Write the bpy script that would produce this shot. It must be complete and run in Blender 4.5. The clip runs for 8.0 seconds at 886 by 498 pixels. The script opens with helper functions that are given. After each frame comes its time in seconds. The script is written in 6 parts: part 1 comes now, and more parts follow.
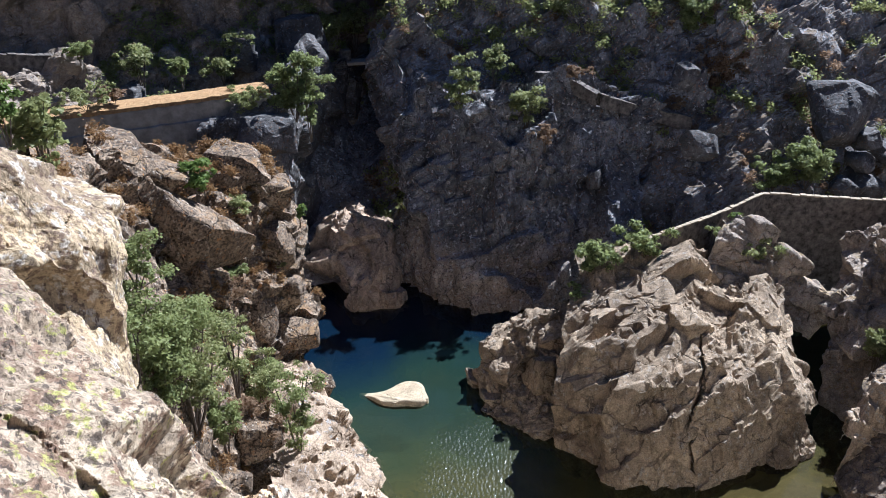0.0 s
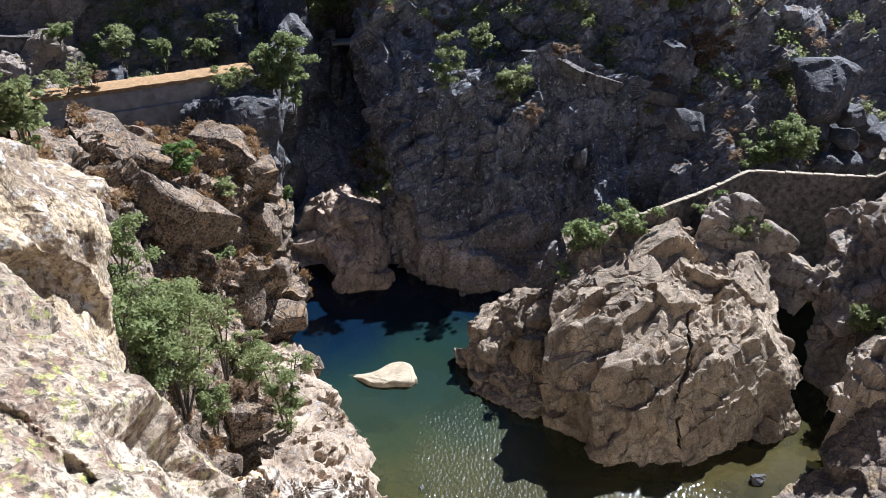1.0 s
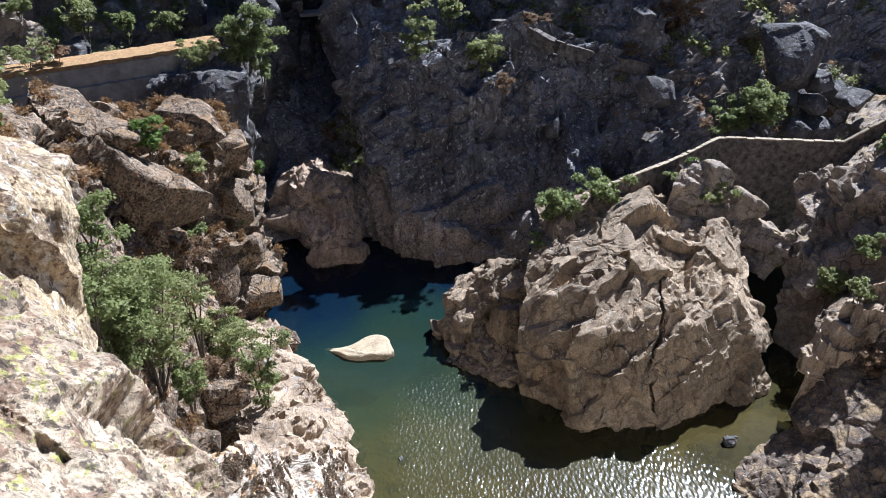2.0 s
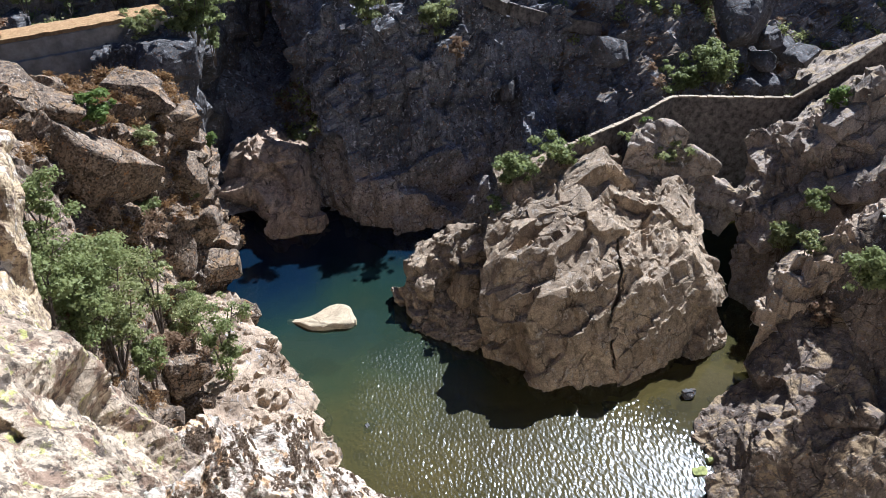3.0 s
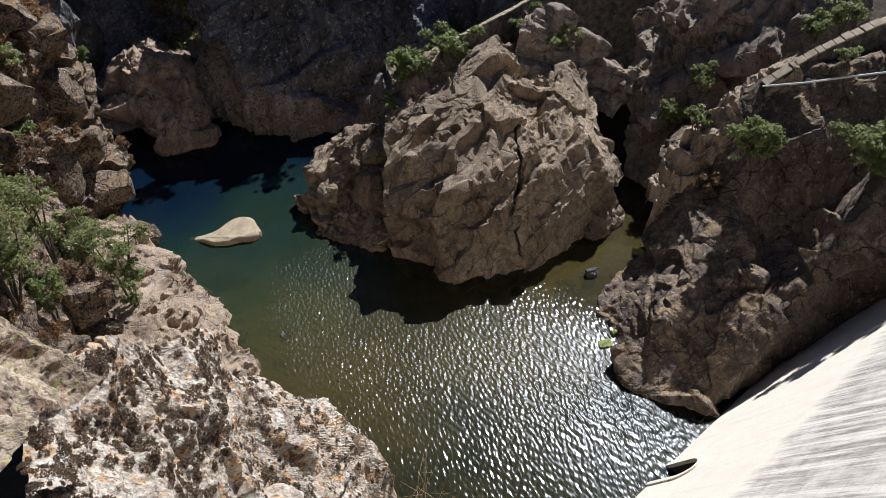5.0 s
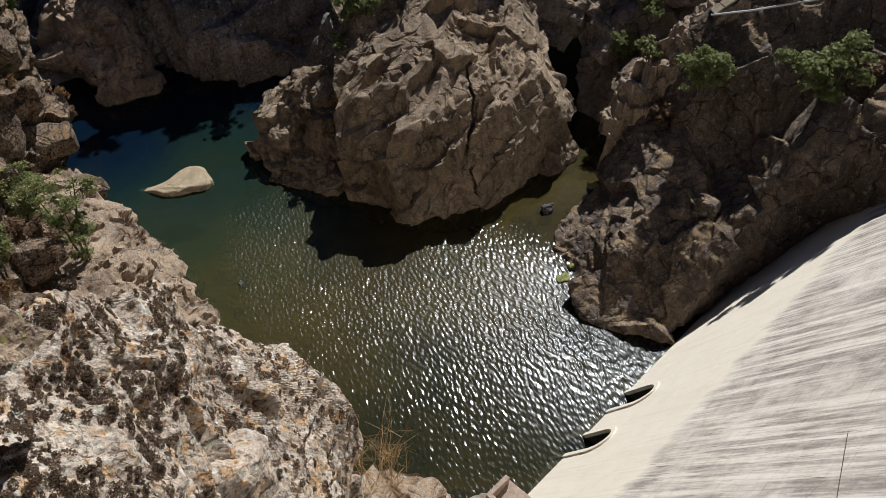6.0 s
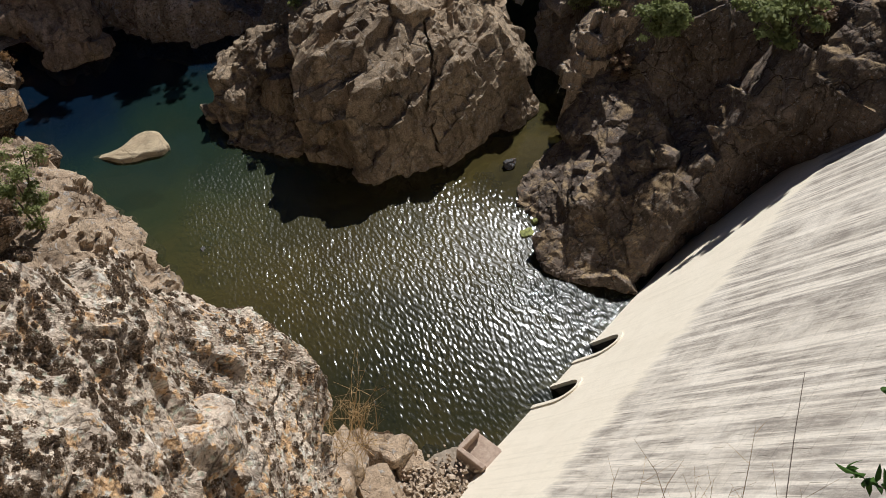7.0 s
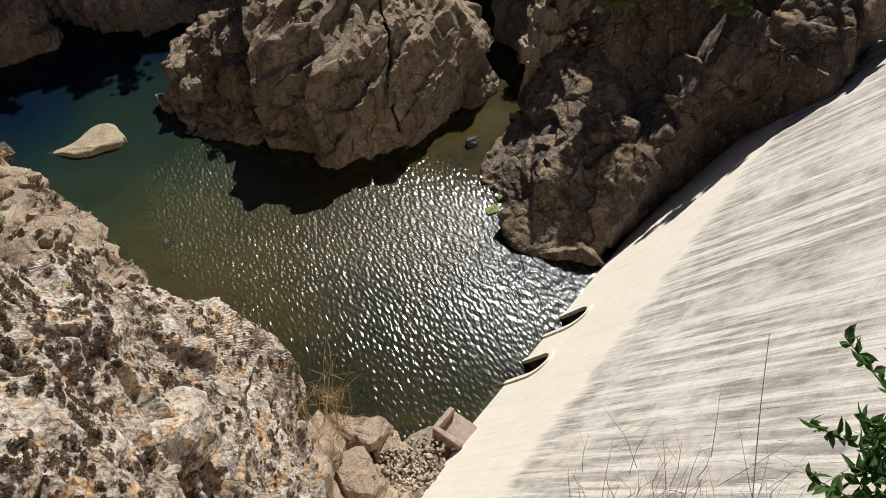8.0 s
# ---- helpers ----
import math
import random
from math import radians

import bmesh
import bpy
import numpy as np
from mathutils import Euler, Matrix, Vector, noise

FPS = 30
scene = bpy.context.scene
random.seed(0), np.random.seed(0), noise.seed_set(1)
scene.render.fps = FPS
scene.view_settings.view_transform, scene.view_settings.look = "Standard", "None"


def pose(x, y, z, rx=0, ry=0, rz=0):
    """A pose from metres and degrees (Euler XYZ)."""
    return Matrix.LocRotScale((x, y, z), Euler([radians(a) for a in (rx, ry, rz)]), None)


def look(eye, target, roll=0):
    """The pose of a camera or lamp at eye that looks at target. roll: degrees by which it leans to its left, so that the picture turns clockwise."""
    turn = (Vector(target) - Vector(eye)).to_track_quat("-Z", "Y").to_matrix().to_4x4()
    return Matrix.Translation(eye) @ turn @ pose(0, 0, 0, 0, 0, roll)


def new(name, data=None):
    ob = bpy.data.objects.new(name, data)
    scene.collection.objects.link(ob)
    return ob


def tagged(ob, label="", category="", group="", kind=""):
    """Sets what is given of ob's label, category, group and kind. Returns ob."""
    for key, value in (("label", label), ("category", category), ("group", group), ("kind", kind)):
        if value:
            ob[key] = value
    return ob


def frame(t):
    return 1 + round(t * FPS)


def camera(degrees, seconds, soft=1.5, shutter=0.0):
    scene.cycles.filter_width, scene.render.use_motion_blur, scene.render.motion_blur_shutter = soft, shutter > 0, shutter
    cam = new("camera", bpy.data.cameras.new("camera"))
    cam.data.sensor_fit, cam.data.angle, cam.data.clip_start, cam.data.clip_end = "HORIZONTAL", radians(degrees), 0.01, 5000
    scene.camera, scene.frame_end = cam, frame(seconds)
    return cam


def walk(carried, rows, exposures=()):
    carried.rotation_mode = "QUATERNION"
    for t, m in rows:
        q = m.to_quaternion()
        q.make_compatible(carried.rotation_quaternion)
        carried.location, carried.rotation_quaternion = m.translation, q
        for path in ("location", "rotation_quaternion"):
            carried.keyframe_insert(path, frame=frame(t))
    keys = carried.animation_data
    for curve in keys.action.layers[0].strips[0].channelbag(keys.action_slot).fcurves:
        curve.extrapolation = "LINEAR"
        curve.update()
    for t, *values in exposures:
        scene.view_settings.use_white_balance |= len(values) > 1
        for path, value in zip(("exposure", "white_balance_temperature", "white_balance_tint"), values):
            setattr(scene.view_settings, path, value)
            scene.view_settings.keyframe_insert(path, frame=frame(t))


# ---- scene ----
import itertools

# ---------------------------------------------------------------- camera
cam = camera(58.2, 8.0, soft=0.7)
PATH = [
    (0.0, -0.000, 0.000, 30.000, -28.00, 0.00, 0.00),
    (0.5, -0.004, 0.019, 29.979, -28.60, 0.04, -0.41),
    (1.0, -0.003, 0.031, 29.960, -29.38, 0.07, -1.04),
    (1.5, 0.007, 0.034, 29.950, -30.33, 0.10, -1.91),
    (3.0, 0.080, 0.023, 29.898, -33.77, 0.31, -6.50),
    (3.5, 0.124, 0.005, 29.881, -35.19, 0.29, -8.44),
    (4.0, 0.179, -0.027, 29.865, -36.88, 0.24, -10.47),
    (4.5, 0.234, -0.064, 29.836, -38.78, 0.28, -12.60),
    (6.0, 0.368, -0.136, 29.730, -45.05, -0.11, -18.78),
    (6.5, 0.397, -0.147, 29.702, -46.75, -0.56, -20.62),
    (7.0, 0.427, -0.153, 29.678, -47.99, -0.90, -22.45),
    (7.5, 0.443, -0.152, 29.664, -48.79, -0.95, -24.28),
    (8.0, 0.448, -0.159, 29.654, -49.36, -0.88, -26.03),
]


def facing(x, y, z, pitch, roll, yaw):
    return pose(x, y, z, 0, 0, yaw) @ pose(0, 0, 0, 90 + pitch, 0, 0) @ pose(0, 0, 0, 0, 0, -roll)


EXPOSURES = [(0.0, 1.60, 4340, 12), (3.0, 1.56, 4380, 12), (4.5, 1.02, 4500, 12), (6.0, 0.30, 4780, 11), (8.0, 0.48, 4880, 10)]
walk(cam, [(row[0], facing(*row[1:])) for row in PATH], EXPOSURES)

# ---------------------------------------------------------------- sky and sun
SUN_EL, SUN_AZ = radians(46.5), radians(37.5)
world = bpy.data.worlds.new("sky")
scene.world = world
world.use_nodes = True
wn = world.node_tree.nodes
sky = wn.new("ShaderNodeTexSky")
sky.sky_type, sky.sun_disc, sky.sun_elevation, sky.sun_rotation = "NISHITA", False, SUN_EL, SUN_AZ
sky.dust_density, sky.ozone_density = 0.4, 4.0
world.node_tree.links.new(sky.outputs[0], wn["Background"].inputs[0])
wn["Background"].inputs[1].default_value = 0.0155
sun_data = bpy.data.lights.new("sun", "SUN")
sun_data.energy, sun_data.angle, sun_data.color = 5.0, radians(0.5), (1.0, 0.815, 0.585)
sun = new("sun", sun_data)
to_sun = Vector((math.sin(SUN_AZ) * math.cos(SUN_EL), math.cos(SUN_AZ) * math.cos(SUN_EL), math.sin(SUN_EL)))
sun.matrix_world = look(tuple(to_sun * 90), (0, 0, 0))


# ---------------------------------------------------------------- materials
class Mat:
    """A small node builder: every method returns an output socket."""

    def __init__(self, name, rough=0.85):
        self.m = bpy.data.materials.new(name)
        self.m.use_nodes = True
        self.t = self.m.node_tree
        self.b = self.t.nodes["Principled BSDF"]
        self.b.inputs["Roughness"].default_value = rough
        self.b.inputs["Specular IOR Level"].default_value = 0.25
        self.co = self.t.nodes.new("ShaderNodeTexCoord").outputs["Object"]

    def put(self, socket, value):
        if isinstance(value, bpy.types.NodeSocket):
            self.t.links.new(value, socket)
        elif isinstance(value, tuple) and len(value) == 3 and socket.type == "RGBA":
            socket.default_value = (*value, 1)
        else:
            socket.default_value = value

    def scaled(self, s, rot=(0, 0, 0)):
        n = self.t.nodes.new("ShaderNodeMapping")
        self.put(n.inputs[0], self.co)
        n.inputs["Scale"].default_value = s
        n.inputs["Rotation"].default_value = [radians(a) for a in rot]
        return n.outputs[0]

    def noise(self, scale, detail=6, rough=0.6, co=None, distort=0.0):
        n = self.t.nodes.new("ShaderNodeTexNoise")
        self.put(n.inputs["Vector"], co or self.co)
        n.inputs["Scale"].default_value, n.inputs["Detail"].default_value = scale, detail
        n.inputs["Roughness"].default_value, n.inputs["Distortion"].default_value = rough, distort
        return n.outputs["Fac"]

    def cells(self, scale, feature="F1", co=None, out="Distance", smooth=False):
        n = self.t.nodes.new("ShaderNodeTexVoronoi")
        n.feature = feature
        self.put(n.inputs["Vector"], co or self.co)
        n.inputs["Scale"].default_value = scale
        return n.outputs[out]

    def ramp(self, fac, *stops):
        n = self.t.nodes.new("ShaderNodeValToRGB")
        self.put(n.inputs[0], fac)
        while len(n.color_ramp.elements) < len(stops):
            n.color_ramp.elements.new(0.5)
        for e, (p, c) in zip(n.color_ramp.elements, stops):
            e.position = p
            e.color = (*c, 1) if isinstance(c, tuple) else (c, c, c, 1)
        return n.outputs[0]

    def mix(self, fac, a, b, mode="MIX"):
        n = self.t.nodes.new("ShaderNodeMix")
        n.data_type, n.blend_type = "RGBA", mode
        self.put(n.inputs["Factor"], fac)
        self.put(n.inputs["A"], a)
        self.put(n.inputs["B"], b)
        return n.outputs["Result"]

    def math(self, op, a, b=0.0):
        n = self.t.nodes.new("ShaderNodeMath")
        n.operation = op
        self.put(n.inputs[0], a)
        self.put(n.inputs[1], b)
        return n.outputs[0]

    def axis(self, k):
        n = self.t.nodes.new("ShaderNodeSeparateXYZ")
        self.put(n.inputs[0], self.co)
        return n.outputs[k]

    def normal_up(self):
        g = self.t.nodes.new("ShaderNodeNewGeometry")
        n = self.t.nodes.new("ShaderNodeSeparateXYZ")
        self.put(n.inputs[0], g.outputs["Normal"])
        return n.outputs[2]

    def island(self):
        return self.t.nodes.new("ShaderNodeNewGeometry").outputs["Random Per Island"]

    def each(self):
        return self.t.nodes.new("ShaderNodeObjectInfo").outputs["Random"]

    def bump(self, height, strength, distance):
        n = self.t.nodes.new("ShaderNodeBump")
        n.inputs["Strength"].default_value, n.inputs["Distance"].default_value = strength, distance
        self.put(n.inputs["Height"], height)
        if self.b.inputs["Normal"].links:
            self.t.links.new(self.b.inputs["Normal"].links[0].from_socket, n.inputs["Normal"])
        self.t.links.new(n.outputs[0], self.b.inputs["Normal"])

    def done(self, color):
        self.put(self.b.inputs["Base Color"], color)
        return self.m


def rock_material(name, light, mid, dark, lichen=(), stain=0.5, grain=1.0, streak=0.0, moss=(), bump=0.14, crack=0.55, washed=(), blur=0.72):
    """Weathered granite. lichen, moss: (colour, coverage); washed: (colour, height) of the rock that floods scour clean."""
    k = Mat(name, 0.9)
    base = k.ramp(k.noise(0.35 * grain, 9, 0.62), (0.3, dark), (0.47, mid), (0.68, light))
    patch = k.noise(1.7 * grain, 8, 0.7, distort=0.6)
    base = k.mix(k.ramp(patch, (0.44, 0.0), (0.62, stain)), base, tuple(c * 0.42 for c in mid))
    if streak:
        run = k.noise(1.0, 6, 0.65, k.scaled((1.6, 1.6, 0.16)))
        base = k.mix(k.ramp(run, (0.5, 0.0), (0.66, streak)), base, tuple(c * 0.33 for c in mid))
    if washed:
        level = k.math("ADD", k.axis(2), k.math("MULTIPLY", k.noise(0.28, 6, 0.6), 9.0))
        reach = k.ramp(k.math("DIVIDE", level, washed[1] + 4.5), (0.72, 0.75), (1.0, 0.0))
        base = k.mix(reach, base, k.mix(0.45, k.mix(1.0, base, (1.8, 1.55, 1.3), "MULTIPLY"), washed[0]))
    for i, (col, cover) in enumerate(lichen):
        spots = k.noise((3.1 + 2.3 * i) * grain, 7, blur, k.scaled((1, 1, 1), (20 * i, 35 * i, 11)))
        base = k.mix(k.ramp(spots, (0.62 - cover * 0.3, 0.0), (0.66 - cover * 0.3, 0.85)), base, col)
    if moss:
        flat = k.ramp(k.normal_up(), (0.55, 0.0), (0.85, 1.0))
        tuft = k.ramp(k.noise(1.1 * grain, 7, 0.7), (0.5 - moss[1] * 0.2, 0.0), (0.6 - moss[1] * 0.2, 1.0))
        base = k.mix(k.math("MULTIPLY", flat, tuft), base, moss[0])
    fine = k.noise(13 * grain, 8, 0.75)
    base = k.mix(0.85, base, k.ramp(fine, (0.33, 0.30), (0.5, 0.85), (0.68, 1.25)), "MULTIPLY")
    bend = k.t.nodes.new("ShaderNodeTexNoise")
    bend.inputs["Scale"].default_value, bend.inputs["Detail"].default_value = 1.3 * grain, 4
    k.put(bend.inputs["Vector"], k.co)
    shift = k.mix(1.0, k.scaled((1, 1, 0.7), (25, 20, 0)), k.mix(1.0, bend.outputs["Color"], (0.9, 0.9, 0.9), "MULTIPLY"), "ADD")
    for scale, deep in ((0.6 * grain, 1.0), (2.3 * grain, 0.7)):
        joint = k.cells(scale, "DISTANCE_TO_EDGE", shift)
        line = k.ramp(joint, (0.0, 0.0), (0.028, 1.0))
        broken = k.ramp(k.noise(0.9 * grain, 4, 0.6), (0.48, 0.0), (0.6, crack * deep))
        base = k.mix(k.math("MULTIPLY", k.math("SUBTRACT", 1.0, line), broken), base, tuple(c * 0.25 for c in dark))
        k.bump(line, crack * deep, 0.06)
    k.bump(k.noise(4.5 * grain, 9, 0.72), 0.55, bump * 0.36)
    k.bump(fine, 0.8, bump * 0.17)
    return k.done(base)


M_DOME = rock_material("granite_dome", (0.50, 0.385, 0.245), (0.345, 0.262, 0.168), (0.15, 0.110, 0.070), lichen=[((0.35, 0.30, 0.235), 0.2)], stain=0.65, streak=0.6, crack=0.8)
M_TAN = rock_material("tan_granite", (0.48, 0.40, 0.315), (0.325, 0.266, 0.205), (0.13, 0.104, 0.079), lichen=[((0.36, 0.33, 0.29), 0.16), ((0.24, 0.14, 0.065), 0.12)], stain=0.55, streak=0.4, moss=((0.32, 0.24, 0.13), 0.1), crack=0.8)
M_STACK = rock_material("water_worn_granite", (0.64, 0.48, 0.33), (0.48, 0.355, 0.24), (0.22, 0.162, 0.108), lichen=[((0.42, 0.36, 0.29), 0.14)], stain=0.55, streak=0.75, crack=0.9)
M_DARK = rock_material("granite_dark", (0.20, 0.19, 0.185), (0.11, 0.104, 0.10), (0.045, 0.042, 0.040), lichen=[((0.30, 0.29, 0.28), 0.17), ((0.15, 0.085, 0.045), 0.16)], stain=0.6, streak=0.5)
M_WASHED = rock_material("flood_washed_granite", (0.35, 0.345, 0.35), (0.19, 0.186, 0.188), (0.052, 0.050, 0.051), lichen=[((0.52, 0.51, 0.50), 0.17), ((0.24, 0.14, 0.085), 0.17), ((0.045, 0.042, 0.042), 0.2)], stain=0.6, streak=0.85, washed=((0.58, 0.46, 0.335), 4.8), crack=0.9)
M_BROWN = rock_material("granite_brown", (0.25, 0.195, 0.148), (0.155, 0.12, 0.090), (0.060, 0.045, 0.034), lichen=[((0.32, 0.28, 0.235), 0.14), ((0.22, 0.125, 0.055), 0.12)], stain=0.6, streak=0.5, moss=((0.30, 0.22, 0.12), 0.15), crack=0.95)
M_HILL = rock_material("hillside_rock", (0.42, 0.405, 0.40), (0.215, 0.207, 0.204), (0.065, 0.062, 0.061), lichen=[((0.48, 0.47, 0.46), 0.20), ((0.28, 0.155, 0.085), 0.20)], stain=0.6, streak=0.65, moss=((0.17, 0.125, 0.078), 0.4), crack=0.8)
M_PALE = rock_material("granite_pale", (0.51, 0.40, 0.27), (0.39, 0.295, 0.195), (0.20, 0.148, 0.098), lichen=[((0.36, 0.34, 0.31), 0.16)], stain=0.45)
M_ISLET = rock_material("cream_granite", (0.58, 0.475, 0.31), (0.47, 0.375, 0.235), (0.26, 0.195, 0.12), lichen=[((0.42, 0.36, 0.25), 0.1)], stain=0.3, crack=0.3)
M_PINN = rock_material("granite_pinnacle", (0.40, 0.305, 0.20), (0.245, 0.18, 0.115), (0.066, 0.048, 0.032), lichen=[((0.38, 0.18, 0.05), 0.10), ((0.46, 0.41, 0.33), 0.15), ((0.05, 0.037, 0.028), 0.36)], stain=0.8, moss=((0.27, 0.17, 0.075), -0.12), crack=0.9)
M_SLAB = rock_material("lichen_slab", (0.76, 0.655, 0.51), (0.60, 0.495, 0.375), (0.29, 0.226, 0.168), lichen=[((0.58, 0.37, 0.17), 0.26), ((0.66, 0.63, 0.54), 0.20), ((0.40, 0.41, 0.30), 0.12), ((0.17, 0.12, 0.082), 0.20)], stain=0.5, grain=0.9, bump=0.22, crack=0.7, blur=0.62)
M_NEAR = rock_material("sunlit_granite", (0.74, 0.615, 0.43), (0.58, 0.455, 0.305), (0.26, 0.19, 0.13), lichen=[((0.25, 0.16, 0.10), 0.32), ((0.44, 0.43, 0.11), 0.16), ((0.10, 0.077, 0.058), 0.25)], stain=0.75, grain=1.0, bump=0.30, crack=0.6, blur=0.68)
M_GOLD = rock_material("golden_granite", (0.74, 0.58, 0.35), (0.56, 0.43, 0.25), (0.22, 0.16, 0.10), lichen=[((0.62, 0.56, 0.46), 0.26), ((0.17, 0.115, 0.08), 0.30)], stain=0.65, grain=1.0, bump=0.28, crack=0.6, blur=0.7)


def earth_material():
    k = Mat("dry_earth", 0.95)
    c = k.ramp(k.noise(0.8, 9, 0.65), (0.3, (0.05, 0.04, 0.028)), (0.55, (0.11, 0.085, 0.05)), (0.75, (0.20, 0.14, 0.07)))
    k.bump(k.noise(5, 8, 0.7), 0.9, 0.2)
    return k.done(k.mix(0.6, c, k.ramp(k.noise(14, 5), (0.35, 0.35), (0.65, 1.0)), "MULTIPLY"))


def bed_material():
    """River bed: amber silt in the shallows; light lost in deeper water is painted as green further out, slate-blue in
    the depths.
    """
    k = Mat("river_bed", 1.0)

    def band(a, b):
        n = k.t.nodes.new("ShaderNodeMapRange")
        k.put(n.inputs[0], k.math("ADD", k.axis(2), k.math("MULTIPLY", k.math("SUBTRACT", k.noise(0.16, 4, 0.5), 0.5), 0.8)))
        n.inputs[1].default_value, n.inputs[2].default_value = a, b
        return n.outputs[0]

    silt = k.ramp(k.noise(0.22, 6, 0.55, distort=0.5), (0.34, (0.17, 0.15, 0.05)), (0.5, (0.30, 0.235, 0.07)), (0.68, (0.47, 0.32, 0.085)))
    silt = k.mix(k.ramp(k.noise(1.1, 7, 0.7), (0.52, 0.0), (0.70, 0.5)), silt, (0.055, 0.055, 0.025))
    # the water's absorption of light, put into the bed's colour by height
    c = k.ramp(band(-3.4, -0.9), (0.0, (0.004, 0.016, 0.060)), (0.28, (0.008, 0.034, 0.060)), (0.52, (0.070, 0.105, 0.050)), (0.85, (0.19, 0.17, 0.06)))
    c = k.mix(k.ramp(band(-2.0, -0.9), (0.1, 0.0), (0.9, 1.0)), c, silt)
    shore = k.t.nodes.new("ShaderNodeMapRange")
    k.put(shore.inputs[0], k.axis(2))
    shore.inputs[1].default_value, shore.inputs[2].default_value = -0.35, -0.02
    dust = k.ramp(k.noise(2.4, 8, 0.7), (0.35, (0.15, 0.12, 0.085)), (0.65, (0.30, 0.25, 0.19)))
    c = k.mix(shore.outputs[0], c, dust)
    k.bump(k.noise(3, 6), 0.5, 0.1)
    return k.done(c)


def water_material():
    k = Mat("river_water", 0.08)
    t = k.t
    t.nodes.remove(k.b)
    out = t.nodes["Material Output"]
    gloss, sheen, clear, murk = (t.nodes.new("ShaderNodeBsdf" + s) for s in ("Glossy", "Glossy", "Transparent", "Diffuse"))
    gloss.inputs["Roughness"].default_value = 0.04
    clear.inputs[0].default_value = (0.66, 0.66, 0.53, 1)
    # murky water, light lost with depth put into its colour: amber over the shallows, green, then blue-black up the
    # gorge
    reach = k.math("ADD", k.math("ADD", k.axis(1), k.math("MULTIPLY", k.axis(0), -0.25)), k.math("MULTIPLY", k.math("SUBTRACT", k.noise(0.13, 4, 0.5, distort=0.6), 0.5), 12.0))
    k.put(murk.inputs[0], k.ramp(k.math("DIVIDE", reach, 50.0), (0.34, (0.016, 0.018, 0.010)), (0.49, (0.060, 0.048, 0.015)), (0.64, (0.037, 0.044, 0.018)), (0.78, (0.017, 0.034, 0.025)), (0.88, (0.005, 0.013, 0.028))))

    def between(value, *ends):
        n = t.nodes.new("ShaderNodeMapRange")
        k.put(n.inputs[0], value)
        for i, v in enumerate(ends):
            n.inputs[1 + i].default_value = v
        return n.outputs[0]

    wind = k.scaled((1.0, 0.5, 1.0), (0, 0, 32))
    cross = k.scaled((1.0, 0.62, 1.0), (0, 0, -14))
    swell = k.math("ADD", k.noise(6.2, 0, 0.5, wind), k.math("MULTIPLY", k.noise(2.4, 0, 0.5, cross), 0.3))
    cat = k.noise(10.5, 0, 0.5, cross)
    # the breeze shortens the ripples towards the open middle of the pool
    drift = k.math("ADD", k.math("SUBTRACT", k.axis(1), k.math("MULTIPLY", k.axis(0), 0.8)), k.math("MULTIPLY", k.noise(0.15, 2), 6.0))
    h = k.math("ADD", k.math("MULTIPLY", swell, between(drift, 18.0, 31.0, 0.95, 1.45)), k.math("MULTIPLY", cat, between(drift, 18.0, 30.0, 0.05, 0.45)))
    # and dies in the sheltered channel beside the dome and in the deep upper reach
    h = k.math("MULTIPLY", h, between(k.math("ADD", k.axis(0), k.axis(1)), 40.0, 45.0, 1.0, 0.1))
    edge = k.math("MULTIPLY", k.noise(0.35, 3), 4.0)
    open_water = k.math("MULTIPLY", between(k.math("ADD", k.axis(1), edge), 35.5, 38.5, 1.0, 0.0), between(k.math("ADD", k.axis(0), edge), -0.8, 2.0, 0.0, 1.0))
    h = k.math("MULTIPLY", h, k.math("ADD", 0.10, k.math("MULTIPLY", open_water, 0.90)))
    # ripples too fine to tell apart: a silver sheen in the middle, a wider shimmer up the pool
    heart = between(k.math("ADD", k.axis(1), k.math("MULTIPLY", k.axis(0), 0.6)), 20.5, 29.0, 0.0, 1.0)
    lee = between(k.math("ADD", k.axis(0), k.axis(1)), 38.0, 43.0, 1.0, 0.0)
    rough = k.math("ADD", k.math("ADD", 0.09, k.math("MULTIPLY", heart, 0.16)), between(drift, 25.5, 30.0, 0.0, 0.08))
    k.put(sheen.inputs["Roughness"], k.math("ADD", 0.05, k.math("MULTIPLY", k.math("MULTIPLY", rough, lee), open_water)))
    h = k.math("MULTIPLY", h, k.math("ADD", 0.55, k.math("MULTIPLY", heart, 0.35)))
    bump = t.nodes.new("ShaderNodeBump")
    bump.inputs["Distance"].default_value = 0.058
    k.put(bump.inputs["Height"], h)
    k.put(bump.inputs["Strength"], k.ramp(k.noise(0.22, 3, 0.5), (0.35, 0.55), (0.6, 1.0)))
    fres = t.nodes.new("ShaderNodeFresnel")
    fres.inputs[0].default_value = 1.33
    k.put(gloss.inputs["Normal"], bump.outputs[0])
    k.put(sheen.inputs["Normal"], bump.outputs[0])
    k.put(fres.inputs["Normal"], bump.outputs[0])
    face = t.nodes.new("ShaderNodeMixShader")
    k.put(face.inputs[0], between(drift, 20.0, 28.0, 0.55, 0.25))
    k.put(face.inputs[1], gloss.outputs[0])
    k.put(face.inputs[2], sheen.outputs[0])
    body, skin = t.nodes.new("ShaderNodeMixShader"), t.nodes.new("ShaderNodeMixShader")
    body.inputs[0].default_value = 0.66
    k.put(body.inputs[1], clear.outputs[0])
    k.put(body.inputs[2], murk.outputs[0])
    k.put(skin.inputs[0], fres.outputs[0])
    k.put(skin.inputs[1], body.outputs[0])
    k.put(skin.inputs[2], face.outputs[0])
